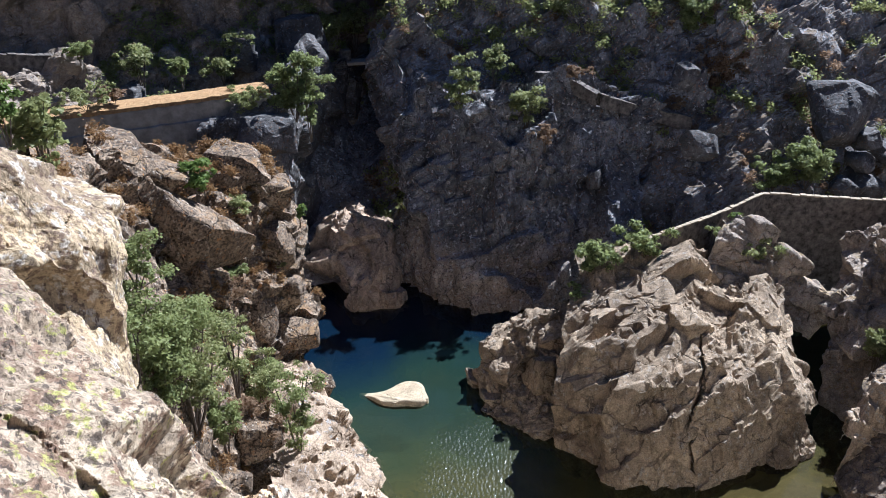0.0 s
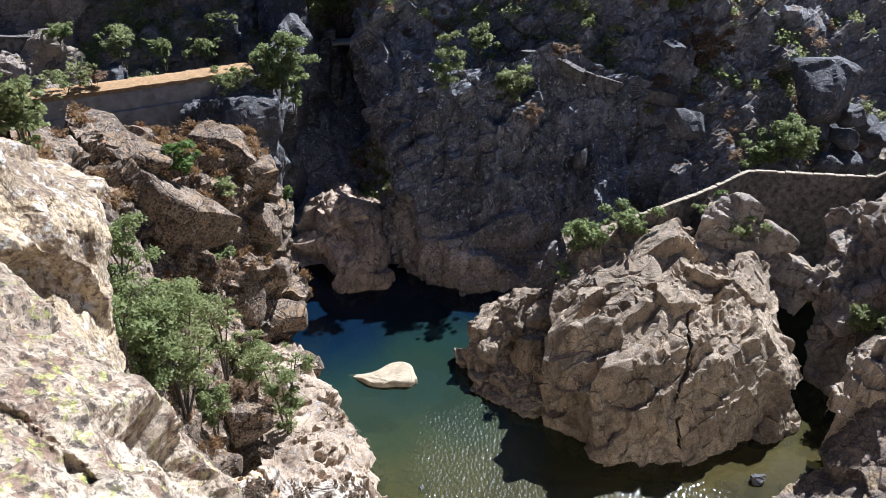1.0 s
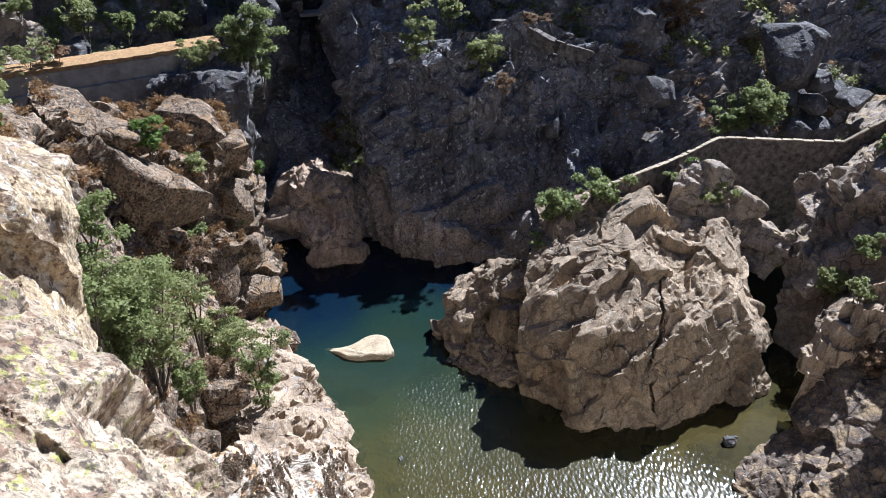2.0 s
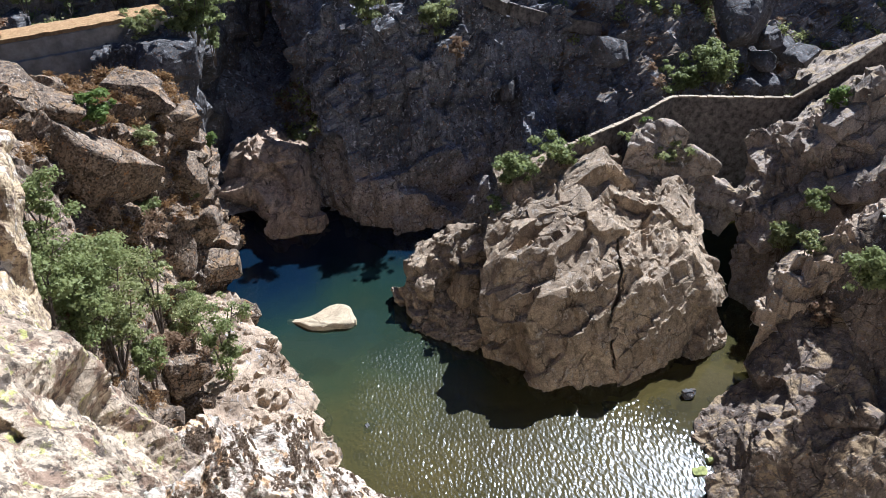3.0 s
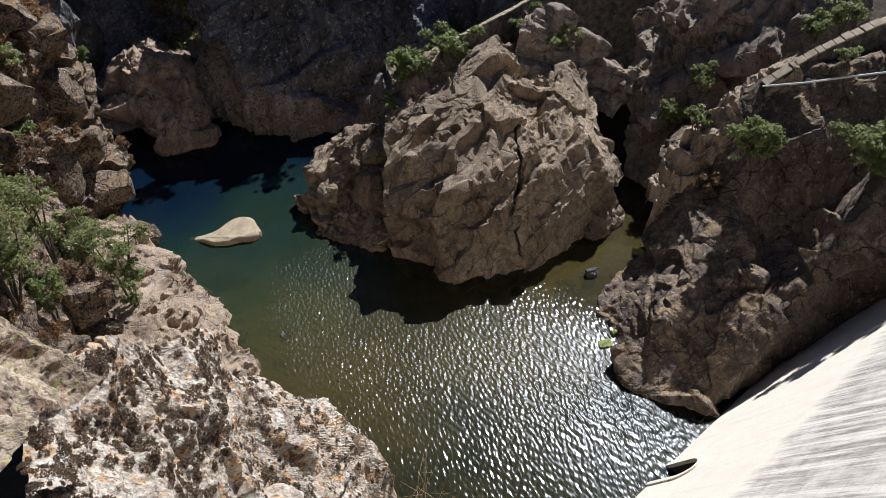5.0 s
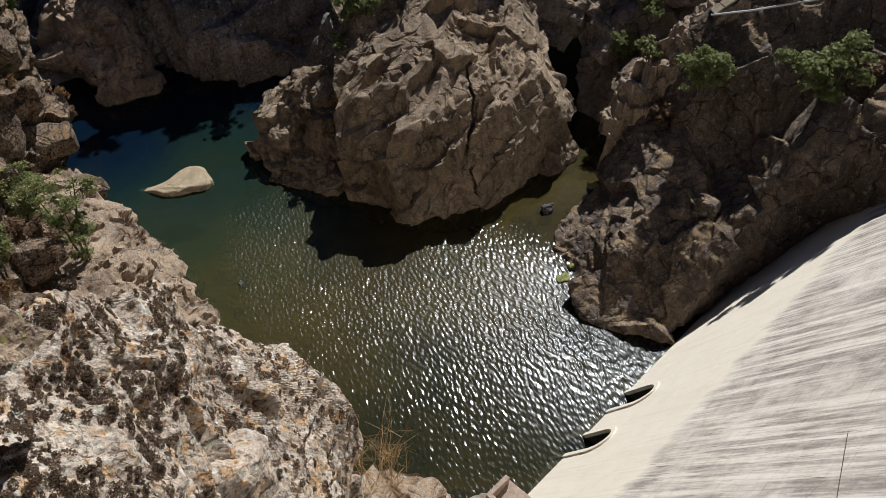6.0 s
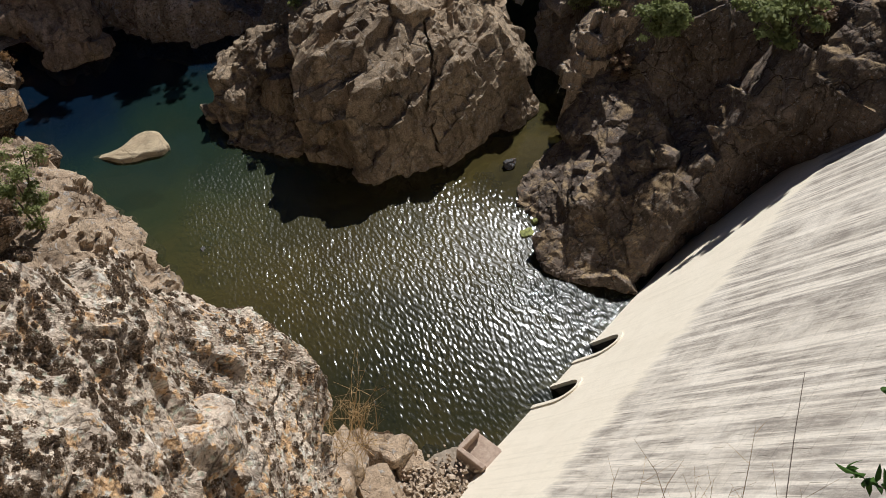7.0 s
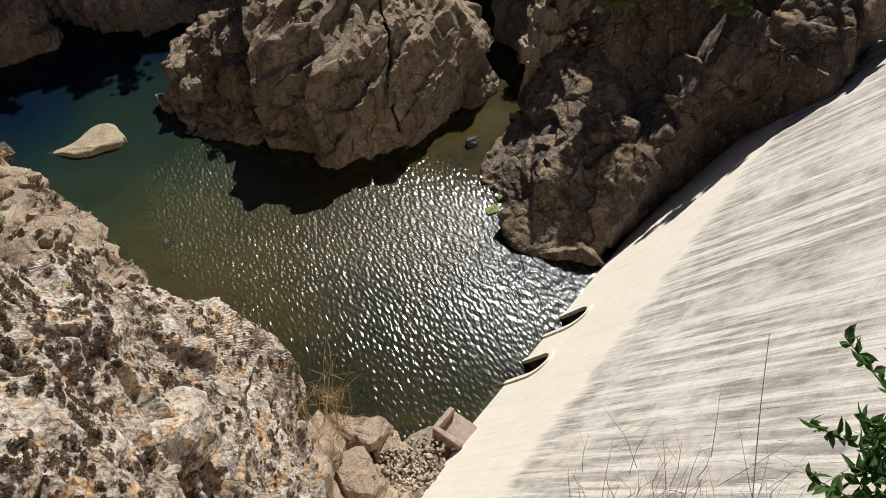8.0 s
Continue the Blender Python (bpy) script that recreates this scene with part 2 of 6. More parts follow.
    t.links.new(skin.outputs[0], out.inputs[0])
    return k.m


def leaf_material(name, dark, light, dry=None):
    k = Mat(name, 0.55)
    c = k.ramp(k.island(), (0.0, dark), (0.7, light), (1.0, dry or light))
    c = k.mix(k.each(), c, tuple(0.75 * v for v in light))
    k.b.inputs["Transmission Weight"].default_value = 0.0
    k.b.inputs["Specular IOR Level"].default_value = 0.2
    tr = k.t.nodes.new("ShaderNodeBsdfTranslucent")
    ms = k.t.nodes.new("ShaderNodeMixShader")
    ms.inputs[0].default_value = 0.55
    k.put(tr.inputs[0], c)
    k.put(ms.inputs[1], k.b.outputs[0])
    k.put(ms.inputs[2], tr.outputs[0])
    k.t.links.new(ms.outputs[0], k.t.nodes["Material Output"].inputs[0])
    return k.done(c)


def plain(name, a, b, scale=6.0, rough=0.85, bump=0.05):
    k = Mat(name, rough)
    c = k.ramp(k.noise(scale, 8, 0.65), (0.35, a), (0.65, b))
    k.bump(k.noise(scale * 3, 6, 0.7), 0.7, bump)
    return k.done(c)


def dam_material(name, rough, start):
    """Old masonry face: run-off streaks that begin raggedly at about `start` metres up the slope, over fine courses."""
    k = Mat(name, rough)
    c = k.ramp(k.noise(0.5, 8, 0.6), (0.3, (0.71, 0.64, 0.525)), (0.7, (0.83, 0.76, 0.64)))
    fine = k.noise(1.0, 6, 0.7, k.scaled((6.0, 0.2, 1.0)))
    c = k.mix(k.ramp(fine, (0.50, 0.0), (0.68, 0.5)), c, (0.33, 0.285, 0.22))
    c = k.mix(k.ramp(k.noise(1.4, 8, 0.7), (0.5, 0.0), (0.68, 0.4)), c, (0.42, 0.365, 0.28))
    # each lane of stain starts at its own height
    ragged = k.math("MULTIPLY", k.math("SUBTRACT", k.noise(1.0, 4, 0.7, k.scaled((1.3, 0.02, 1.0))), 0.5), 2.6)
    n = k.t.nodes.new("ShaderNodeMapRange")
    k.put(n.inputs[0], k.math("ADD", k.axis(1), ragged))
    n.inputs[1].default_value, n.inputs[2].default_value = start - 0.4, start + 0.3
    lanes = k.noise(1.0, 8, 0.70, k.scaled((2.7, 0.11, 1.0)))
    wide = k.ramp(k.noise(0.22, 7, 0.7), (0.40, 0.25), (0.54, 1.0))
    c = k.mix(k.math("SUBTRACT", 1.0, n.outputs[0]), c, k.mix(0.6, c, (0.88, 0.79, 0.60)))
    stain = k.math("MULTIPLY", k.math("MULTIPLY", k.math("MULTIPLY", k.ramp(lanes, (0.44, 0.0), (0.53, 0.95)), k.ramp(k.noise(1.0, 9, 0.8, k.scaled((5.0, 0.9, 1.0))), (0.36, 0.35), (0.56, 1.0))), wide), n.outputs[0])
    c = k.mix(stain, c, (0.26, 0.228, 0.188))
    soot = k.noise(1.0, 6, 0.7, k.scaled((9.0, 0.3, 1.0)))
    c = k.mix(k.math("MULTIPLY", k.ramp(soot, (0.54, 0.0), (0.68, 0.6)), n.outputs[0]), c, (0.17, 0.147, 0.12))
    c = k.mix(k.ramp(k.each(), (0.0, 0.0), (1.0, 0.14)), c, (0.70, 0.66, 0.58))
    c = k.mix(0.35, c, k.ramp(k.noise(16, 6, 0.7), (0.3, 0.5), (0.7, 1.0)), "MULTIPLY")
    k.bump(k.noise(9, 8, 0.7), 0.6, 0.03)
    return k.done(c)


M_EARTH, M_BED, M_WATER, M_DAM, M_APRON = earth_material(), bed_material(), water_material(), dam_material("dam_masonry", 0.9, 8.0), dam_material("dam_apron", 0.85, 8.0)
M_WEED = plain("pond_weed", (0.10, 0.11, 0.03), (0.30, 0.31, 0.09), 5.0, 0.8)
M_STONE = plain("loose_stone", (0.28, 0.215, 0.15), (0.50, 0.41, 0.30), 1.1)
M_CONC = plain("old_concrete", (0.30, 0.27, 0.23), (0.46, 0.42, 0.36), 2.0)
M_PATHWALL = plain("stained_concrete", (0.19, 0.175, 0.15), (0.36, 0.33, 0.285), 1.5)
M_BLOCK = plain("pinkish_concrete", (0.27, 0.20, 0.15), (0.40, 0.315, 0.24), 3.0)
M_WALL = plain("rubble_masonry", (0.045, 0.040, 0.036), (0.21, 0.182, 0.152), 2.6, 0.95, 0.16)
M_COPE = plain("pale_coping", (0.24, 0.195, 0.13), (0.40, 0.33, 0.225), 3.0)
M_PATH = plain("dry_grass_path", (0.25, 0.15, 0.065), (0.42, 0.275, 0.125), 5.0, 1.0, 0.15)
M_STRAW = plain("straw", (0.34, 0.22, 0.09), (0.50, 0.36, 0.17), 3.0, 0.9, 0.0)
M_BARK = plain("bark", (0.07, 0.055, 0.04), (0.16, 0.13, 0.10), 8.0, 0.95, 0.05)
M_PIPE = plain("white_pipe", (0.62, 0.62, 0.60), (0.72, 0.72, 0.70), 3.0, 0.4, 0.0)
# near-black colour stands in for the shade inside the dam's outlets
M_TUNNEL_SHADE = plain("tunnel_shade", (0.02, 0.018, 0.015), (0.05, 0.045, 0.04), 3.0)
L_OLIVE = leaf_material("grey_green_leaves", (0.11, 0.125, 0.04), (0.33, 0.345, 0.125), (0.46, 0.45, 0.23))
L_GREEN = leaf_material("green_leaves", (0.10, 0.12, 0.04), (0.31, 0.34, 0.12))
L_DRY = leaf_material("dry_leaves", (0.14, 0.085, 0.045), (0.30, 0.205, 0.12))
L_RUST = leaf_material("rusty_grass", (0.13, 0.075, 0.03), (0.28, 0.165, 0.065), (0.40, 0.28, 0.13))
L_GLOSS = leaf_material("glossy_leaves", (0.045, 0.10, 0.018), (0.13, 0.23, 0.05))
L_MOSS = leaf_material("dark_moss", (0.10, 0.070, 0.045), (0.22, 0.158, 0.10), (0.31, 0.24, 0.155))
L_FRESH = leaf_material("fresh_leaves", (0.07, 0.11, 0.02), (0.20, 0.26, 0.06))


# ---------------------------------------------------------------- rock shaping
def lattice(i, j, k, seed):
    h = (i.astype(np.int64) * 73856093) ^ (j.astype(np.int64) * 19349663) ^ (k.astype(np.int64) * 83492791) ^ (seed * 2654435761)
    h = (h ^ (h >> 13)) * 1274126177 & 0xFFFFFFFF
    h = (h ^ (h >> 16)) * 2246822519 & 0xFFFFFFFF
    return ((h ^ (h >> 15)) & 0xFFFFFF) / float(0xFFFFFF)


def value_noise(p, seed):
    c = np.floor(p)
    f = p - c
    f = f * f * f * (f * (f * 6 - 15) + 10)
    total = 0
    for dx in (0, 1):
        for dy in (0, 1):
            for dz in (0, 1):
                w = (f[:, 0] if dx else 1 - f[:, 0]) * (f[:, 1] if dy else 1 - f[:, 1]) * (f[:, 2] if dz else 1 - f[:, 2])
                total = total + w * lattice(c[:, 0] + dx, c[:, 1] + dy, c[:, 2] + dz, seed)
    return total * 2 - 1


def fractal(p, seed, octaves=4, gain=0.5):
    total, amp = 0, 1.0
    for o in range(octaves):
        total = total + amp * value_noise(p * 2.03 ** o + 7.1 * o, seed + o)
        amp *= gain
    return total


def planes(p, seed):
    """Noise that is flat on every tetrahedron of its lattice: facets with sharp creases."""
    c = np.floor(p)
    f = p - c
    order = np.argsort(-f, axis=1)
    step = np.zeros_like(f)
    rows = np.arange(len(p))
    last = lattice(c[:, 0], c[:, 1], c[:, 2], seed)
    total = last.copy()
    for k in range(3):
        ax = order[:, k]
        step[rows, ax] = 1
        val = lattice(c[:, 0] + step[:, 0], c[:, 1] + step[:, 1], c[:, 2] + step[:, 2], seed)
        total += f[rows, ax] * (val - last)
        last = val
    return total * 2 - 1


def facets(p, seed):
    bent = p + 0.42 * np.stack([planes(p * 0.83 + 5.3 * a, seed + 11 + a) for a in range(3)], 1)
    return planes(bent, seed)


def saw(s):
    """Steps: a slow rise and a sudden drop."""
    s = s - np.floor(s)
    return np.where(s < 0.9, s / 0.9, (1 - s) / 0.1) - 0.45


def turn_matrix(ax, ay, az):
    return np.array(Euler((radians(ax), radians(ay), radians(az))).to_matrix())


def roughen(p, n, size, depth, seed, tilt=(20, 15, 30), squash=(1, 1, 1.7), joints=0.35, fine=0.05, ledges=0.42):
    """Pushes points p in and out along n: facets of about `size` metres and `depth` metres of relief, finer facets on them, and stepped joints."""
    q = (p @ turn_matrix(*tilt)) * np.array(squash)
    r = p @ turn_matrix(65, -20, 40)
    big = facets(q / size, seed)
    d = depth * big
    d += depth * 0.42 * facets(q / (size * 0.41) + 3.7, seed + 50)
    d += depth * 0.17 * facets(r / (size * 0.17) + 8.1, seed + 90)
    d += depth * 0.06 * facets(r / (size * 0.07) + 1.9, seed + 130)
    zone = np.clip(0.5 + 1.2 * planes(p / (size * 1.4) + 2.2, seed + 60), 0, 1)
    d += depth * ledges * zone * saw(q[:, 2] / (size * 0.9) + 1.1 * facets(p / (size * 1.3), seed + 150))
    d += depth * ledges * 0.7 * (1 - zone) * saw(r[:, 0] / (size * 0.8) + 1.2 * facets(p / (size * 1.1), seed + 160))
    d += depth * ledges * 0.16 * zone * saw(q[:, 2] / (size * 0.25) + 1.4 * facets(p / (size * 0.6), seed + 170))
    crease = np.abs(facets(q * np.array((0.4, 1.0, 0.4)) / size + 5, seed + 65))
    d -= joints * depth * np.clip(1 - crease / 0.06, 0, 1)
    d += fine * depth * fractal(p / (size * 0.05), seed + 80, 2)
    d -= d.mean()
    return p + n * d[:, None]


def split(p, n, size, lean, step, seed, count, tilt=(20, 15, 30), squash=(1, 1, 1), bend=0.10, crack=0.0, soft=0.1):
    """Breaks a surface into flat slabs along joints: each slab gets its own plane, leaning by `lean` and standing in or out by `step`."""
    rng = np.random.default_rng(seed)
    q = (p @ turn_matrix(*tilt)) * np.array(squash)
    w = q + bend * size * np.stack([facets(q / (size * 0.9) + 4.1 * a, seed + a) for a in range(3)], 1)
    pick = rng.choice(len(p), min(count, len(p) // 4), replace=False)
    s = w[pick]
    lot = rng.normal(size=(len(pick), 3)) * lean
    plane = n[pick] + lot
    plane /= np.linalg.norm(plane, axis=1, keepdims=True)
    mid = p[pick] + n[pick] * (rng.uniform(-1, 1, (len(pick), 1)) * step)
    out = np.zeros(len(p))
    ss = (s * s).sum(1)
    for a in range(0, len(p), 20000):
        b = slice(a, a + 20000)
        far = ss[None] - 2 * w[b] @ s.T
        rows = np.arange(len(far))
        i = far.argmin(1)
        near = far[rows, i]
        far[rows, i] = 1e9
        j = far.argmin(1)
        size2 = (w[b] * w[b]).sum(1)

        def height(k):
            face = (n[b] * plane[k]).sum(1)
            return ((mid[k] - p[b]) * plane[k]).sum(1) / np.clip(face, 0.45, None) * np.clip((face - 0.35) / 0.4, 0, 1)

        h, o = np.clip(height(i), -1.3 * step - 0.12 * size, 1.3 * step + 0.12 * size), height(j)
        gap = np.sqrt(np.clip(far[rows, j] + size2, 0, None)) - np.sqrt(np.clip(near + size2, 0, None))
        o = np.clip(o, -1.3 * step - 0.12 * size, 1.3 * step + 0.12 * size)
        h = h + 0.5 * (o - h) * np.clip(1 - gap / soft, 0, 1)
        out[b] = h - crack * np.clip(1 - gap / max(0.04 * size, 1.5 * soft), 0, 1)
    return out


def chips(p, size, lean, step, seed, tilt, squash, crack, soft):
    """The same at smaller scales: flat chips about a jittered lattice."""
    q = (p @ turn_matrix(*tilt)) * np.array(squash) / size
    q = q + 0.12 * np.stack([planes(q * 1.1 + 4.1 * a, seed + a) for a in range(3)], 1)
    c = np.floor(q - 0.5)
    best, second = np.full(len(p), 9.0), np.full(len(p), 9.0)
    out, other = np.zeros(len(p)), np.zeros(len(p))
    for corner in itertools.product((0, 1), repeat=3):
        k = c + np.array(corner)
        r = [lattice(k[:, 0], k[:, 1], k[:, 2], seed + 20 + e) - 0.5 for e in range(3)]
        f = q - (k + 0.5 + 0.75 * np.stack(r, 1))
        d = np.sqrt((f * f).sum(1))
        h = step * 2 * r[0] * np.sign(r[1]) + 2.6 * lean * size * (r[1] * f[:, 0] + r[2] * f[:, 1] + (r[0] + r[1]) * f[:, 2])
        win = d < best
        other = np.where(win, out, np.where(d < second, h, other))
        second = np.where(win, best, np.minimum(second, d))
        out = np.where(win, h, out)
        best = np.where(win, d, best)
    out = out + 0.5 * (other - out) * np.clip(1 - (second - best) / soft, 0, 1)
    return out - crack * np.clip(1 - (second - best) / 0.12, 0, 1)


def terrace(p, axis, size, amount, seed, riser=0.32):
    """Turns slopes into stairs of bright treads and steep risers, square to a tilted axis, uneven and broken off here and there."""
    a = np.array(axis, float)
    a /= np.linalg.norm(a)
    for s, k in ((size, 1.0), (size * 0.37, 0.75)):
        h = (p @ a) / s + 0.9 * facets(p / (s * 2.6), seed) + 0.25 * facets(p / (s * 0.9), seed + 5)
        f = h - np.floor(h)
        stair = np.clip((f - 0.5) / riser + 0.5, 0, 1)
        zone = np.clip(0.55 + 1.6 * planes(p / (s * 3.1) + 4.4, seed + 9), 0, 1)
        p = p + a * ((stair - f) * s * amount * k * zone)[:, None]
        seed += 40
    return p


def fracture(g, size, depth, seed, tilt=(20, 15, 30), squash=(1, 1, 1.3), lean=0.28, fine=0.05, clean=0.5, keep=0.75, rounds=3, sharp=0.95, ease=1.8, worn=0.0, stairs=None):
    """Rock broken along joints at several scales, cleaner in some zones than in others."""
    shape = g.shape
    cell = np.linalg.norm(np.diff(g, axis=0), axis=2).mean() * np.linalg.norm(np.diff(g, axis=1), axis=2).mean()
    area, gauge = cell * shape[0] * shape[1], cell ** 0.5
    n0 = surface_normals(g).reshape(-1, 3)
    p = g.reshape(-1, 3).copy()
    zone = np.clip(0.5 + 1.5 * planes(p / (size * 1.6) + 2.2, seed + 60), 0, 1)
    zone = (1 - clean) + clean * zone
    s, k = size, keep
    for lev in range(rounds):
        n = n0 if lev == 0 else surface_normals(p.reshape(shape)).reshape(-1, 3)
        # slopes of the broken surface are too steep to push along: lean back to the smooth ones
        n = n0 * 0.6 + n * 0.4
        n /= np.linalg.norm(n, axis=1, keepdims=True)
        turn = tilt if lev != 1 else (tilt[0] + 55, tilt[1] - 35, tilt[2] + 20)
        step = depth * s / size
        if lev == 0:
            d = split(p, n, s, lean, step, seed, int(area / s ** 2) + 6, turn, squash, crack=0.22 * step, soft=ease * gauge)
        else:
            d = chips(p, s, lean, step * 0.8, seed + 7 * lev, turn, squash, 0.25 * step, min(0.6, 0.9 * ease * gauge / s))
        p = p + n * (d * (k if lev == 0 else k * zone))[:, None]
        s *= 0.36
        lean *= sharp
    if stairs:
        p = terrace(p, *stairs[:3], seed + 3, *stairs[3:])
    if worn:
        p = roughen(p, n0, size * 0.55, worn, seed, tilt, squash, joints=0.25, fine=0.10, ledges=0.12)
    p = p + n0 * (fine * depth * (zone * 0.7 + 0.3) * (facets(p / (size * 0.05), seed + 130) + 0.6 * fractal(p / (size * 0.03), seed + 80, 2)))[:, None]
    return p.reshape(shape)


def grid_object(name, pts, material, smooth=False):
    r, c = pts.shape[:2]
    mesh = bpy.data.meshes.new(name)
    idx = np.arange(r * c).reshape(r, c)
    quads = np.stack([idx[:-1, :-1], idx[:-1, 1:], idx[1:, 1:], idx[1:, :-1]], -1).reshape(-1, 4)
    mesh.vertices.add(r * c)
    mesh.vertices.foreach_set("co", pts.reshape(-1).astype(np.float32))
    mesh.loops.add(quads.size)
    mesh.loops.foreach_set("vertex_index", quads.reshape(-1).astype(np.int32))
    mesh.polygons.add(len(quads))
    mesh.polygons.foreach_set("loop_start", np.arange(0, quads.size, 4, dtype=np.int32))
    mesh.polygons.foreach_set("use_smooth", np.full(len(quads), smooth))
    mesh.update()
    mesh.validate()
    mesh.materials.append(material)
    return new(name, mesh)


def spline(a, n):
    """Catmull-Rom through the rows of a, n samples."""
    k = len(a)
    s = np.linspace(0, k - 1, n)
    i = np.clip(s.astype(int), 0, k - 2)
    f = (s - i).reshape((-1,) + (1,) * (a.ndim - 1))
    pad = np.concatenate([2 * a[:1] - a[1:2], a, 2 * a[-1:] - a[-2:-1]])
    p0, p1, p2, p3 = pad[i], pad[i + 1], pad[i + 2], pad[i + 3]
    return 0.5 * (2 * p1 + (p2 - p0) * f + (2 * p0 - 5 * p1 + 4 * p2 - p3) * f ** 2 + (3 * p1 - p0 - 3 * p2 + p3) * f ** 3)


def loft(levels, spacing):
    a = np.array(levels, float)
    up = np.linalg.norm(np.diff(a, axis=0), axis=2).sum(0).mean()
    along = np.linalg.norm(np.diff(a, axis=1), axis=2).sum(1).mean()
    a = spline(a, int(up / spacing) + 2)
    return spline(a.transpose(1, 0, 2), int(along / spacing) + 2).transpose(1, 0, 2)


def surface_normals(g):
    n = np.cross(np.gradient(g, axis=1), np.gradient(g, axis=0))
    n /= np.linalg.norm(n, axis=2, keepdims=True) + 1e-9
    if (n.mean((0, 1)) * (np.array((0, 0, 30)) - g.mean((0, 1)))).sum() < 0:
        n = -n
    return n


def cliff(name, levels, spacing, size, depth, material, seed, label, category="cliff", kind="", **relief):
    """A rock face lofted through contour lines, from its foot to its back, then broken into blocks."""
    ob = grid_object(name, fracture(loft(levels, spacing), size, depth, seed, **relief), material)
    return tagged(ob, label, category, kind=kind)


def boulder(name, at, dims, turn, material, seed, label, category="boulder", depth=0.26, detail=5, cuts=8, squareness=9.0, group=""):
    """A loose or jointed block: a rounded box, cut by random planes and chipped."""
    bm = bmesh.new()
    bmesh.ops.create_icosphere(bm, subdivisions=detail, radius=1)
    p = np.array([v.co for v in bm.verts])
    rng = np.random.default_rng(seed)
    p /= (np.abs(p) ** squareness).sum(1, keepdims=True) ** (1 / squareness)
    for _ in range(cuts):
        w = rng.normal(size=3)
        w /= np.linalg.norm(w)
        over = p @ w - rng.uniform(0.55, 0.95)
        p -= np.clip(over, 0, None)[:, None] * w * 0.95
    p *= np.array(dims) / 2
    p = p @ turn_matrix(*turn).T
    n = p / (np.linalg.norm(p, axis=1, keepdims=True) + 1e-9)
    s = float(np.mean(dims))
    q = p + np.array(at)
    q = q + n * split(q, n, s * 0.5, 0.2, depth * s * 0.12, seed, 16, turn, bend=0.05, crack=0.03 * s, soft=0.02 * s)[:, None] * 0.4
    p = roughen(q, n, s * 0.3, depth * s * 0.05, seed, joints=0.3, fine=0.2) - np.array(at)
    for v, q in zip(bm.verts, p):
        v.co = q
    mesh = bpy.data.meshes.new(name)
    bm.to_mesh(mesh)
    bm.free()
    mesh.materials.append(material)
    ob = new(name, mesh)
    ob.location = at
    return tagged(ob, label, category, group)


def part(name, bm, material, parent, label=""):
    mesh = bpy.data.meshes.new(name)
    bm.to_mesh(mesh)
    bm.free()
    if material:
        mesh.materials.append(material)
    ob = new(name, mesh)
    ob.parent = parent
    return tagged(ob, label)


def holder(name, at, label, category, group="", kind=""):
    ob = new(name)
    ob.empty_display_size = 0.3
    ob.location = at
    return tagged(ob, label, category, group, kind)


# ---------------------------------------------------------------- ground, bed and water
def smooth(a, b, x):
    s = np.clip((x - a) / (b - a), 0, 1)
    return s * s * (3 - 2 * s)


def ground_height(x, y):
    line = np.array([(-14, 62), (-4, 50), (-2, 40), (4, 33), (10, 25), (11, 18)], float)
    d = np.full(x.shape, 1e9)
    for a, b in zip(line[:-1], line[1:]):
        ab = b - a
        s = np.clip(((x - a[0]) * ab[0] + (y - a[1]) * ab[1]) / (ab @ ab), 0, 1)
        d = np.minimum(d, np.hypot(x - a[0] - s * ab[0], y - a[1] - s * ab[1]))
    z = -3.3 + 0.24 * np.clip(d - 15, 0, 60) + 0.3 * np.clip(d - 75, 0, 200)
    z += 2.0 * smooth(43, 30, y) * (d < 14)
    z += 1.3 * np.exp(-((x - 17.5) ** 2 / 20 + (y - 30.5) ** 2 / 10)) * (z < 0)
    z += 1.6 * np.exp(-((x - 6.5) ** 2 / 16 + (y - 13.0) ** 2 / 7)) * (z < 0)
    return z


def bent(half, n, power=2.6):
    s = np.linspace(-1, 1, n)
    return np.sign(s) * np.abs(s) ** power * half


gx, gy = np.meshgrid(bent(900, 241) + 6, bent(900, 261) + 26)
gz = ground_height(gx, gy)
gp = np.stack([gx, gy, gz], 2)
gp[..., 2] += fractal(gp.reshape(-1, 3) * np.array((0.5, 0.5, 0)), 3, 4).reshape(gx.shape) * 0.22
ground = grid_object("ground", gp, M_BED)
ground.data.materials.append(M_EARTH)
mid_z = gz[:-1, :-1].reshape(-1)
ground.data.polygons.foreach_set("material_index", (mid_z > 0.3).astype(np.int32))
tagged(ground, "gorge floor, silty river bed and dry brown slopes", "ground", kind="structure")

wx, wy = np.meshgrid(np.linspace(-40, 40, 9), np.linspace(8, 75, 9))
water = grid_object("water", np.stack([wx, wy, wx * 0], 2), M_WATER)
tagged(water, "still green-brown river pool rippled by a light breeze", "water", kind="structure")

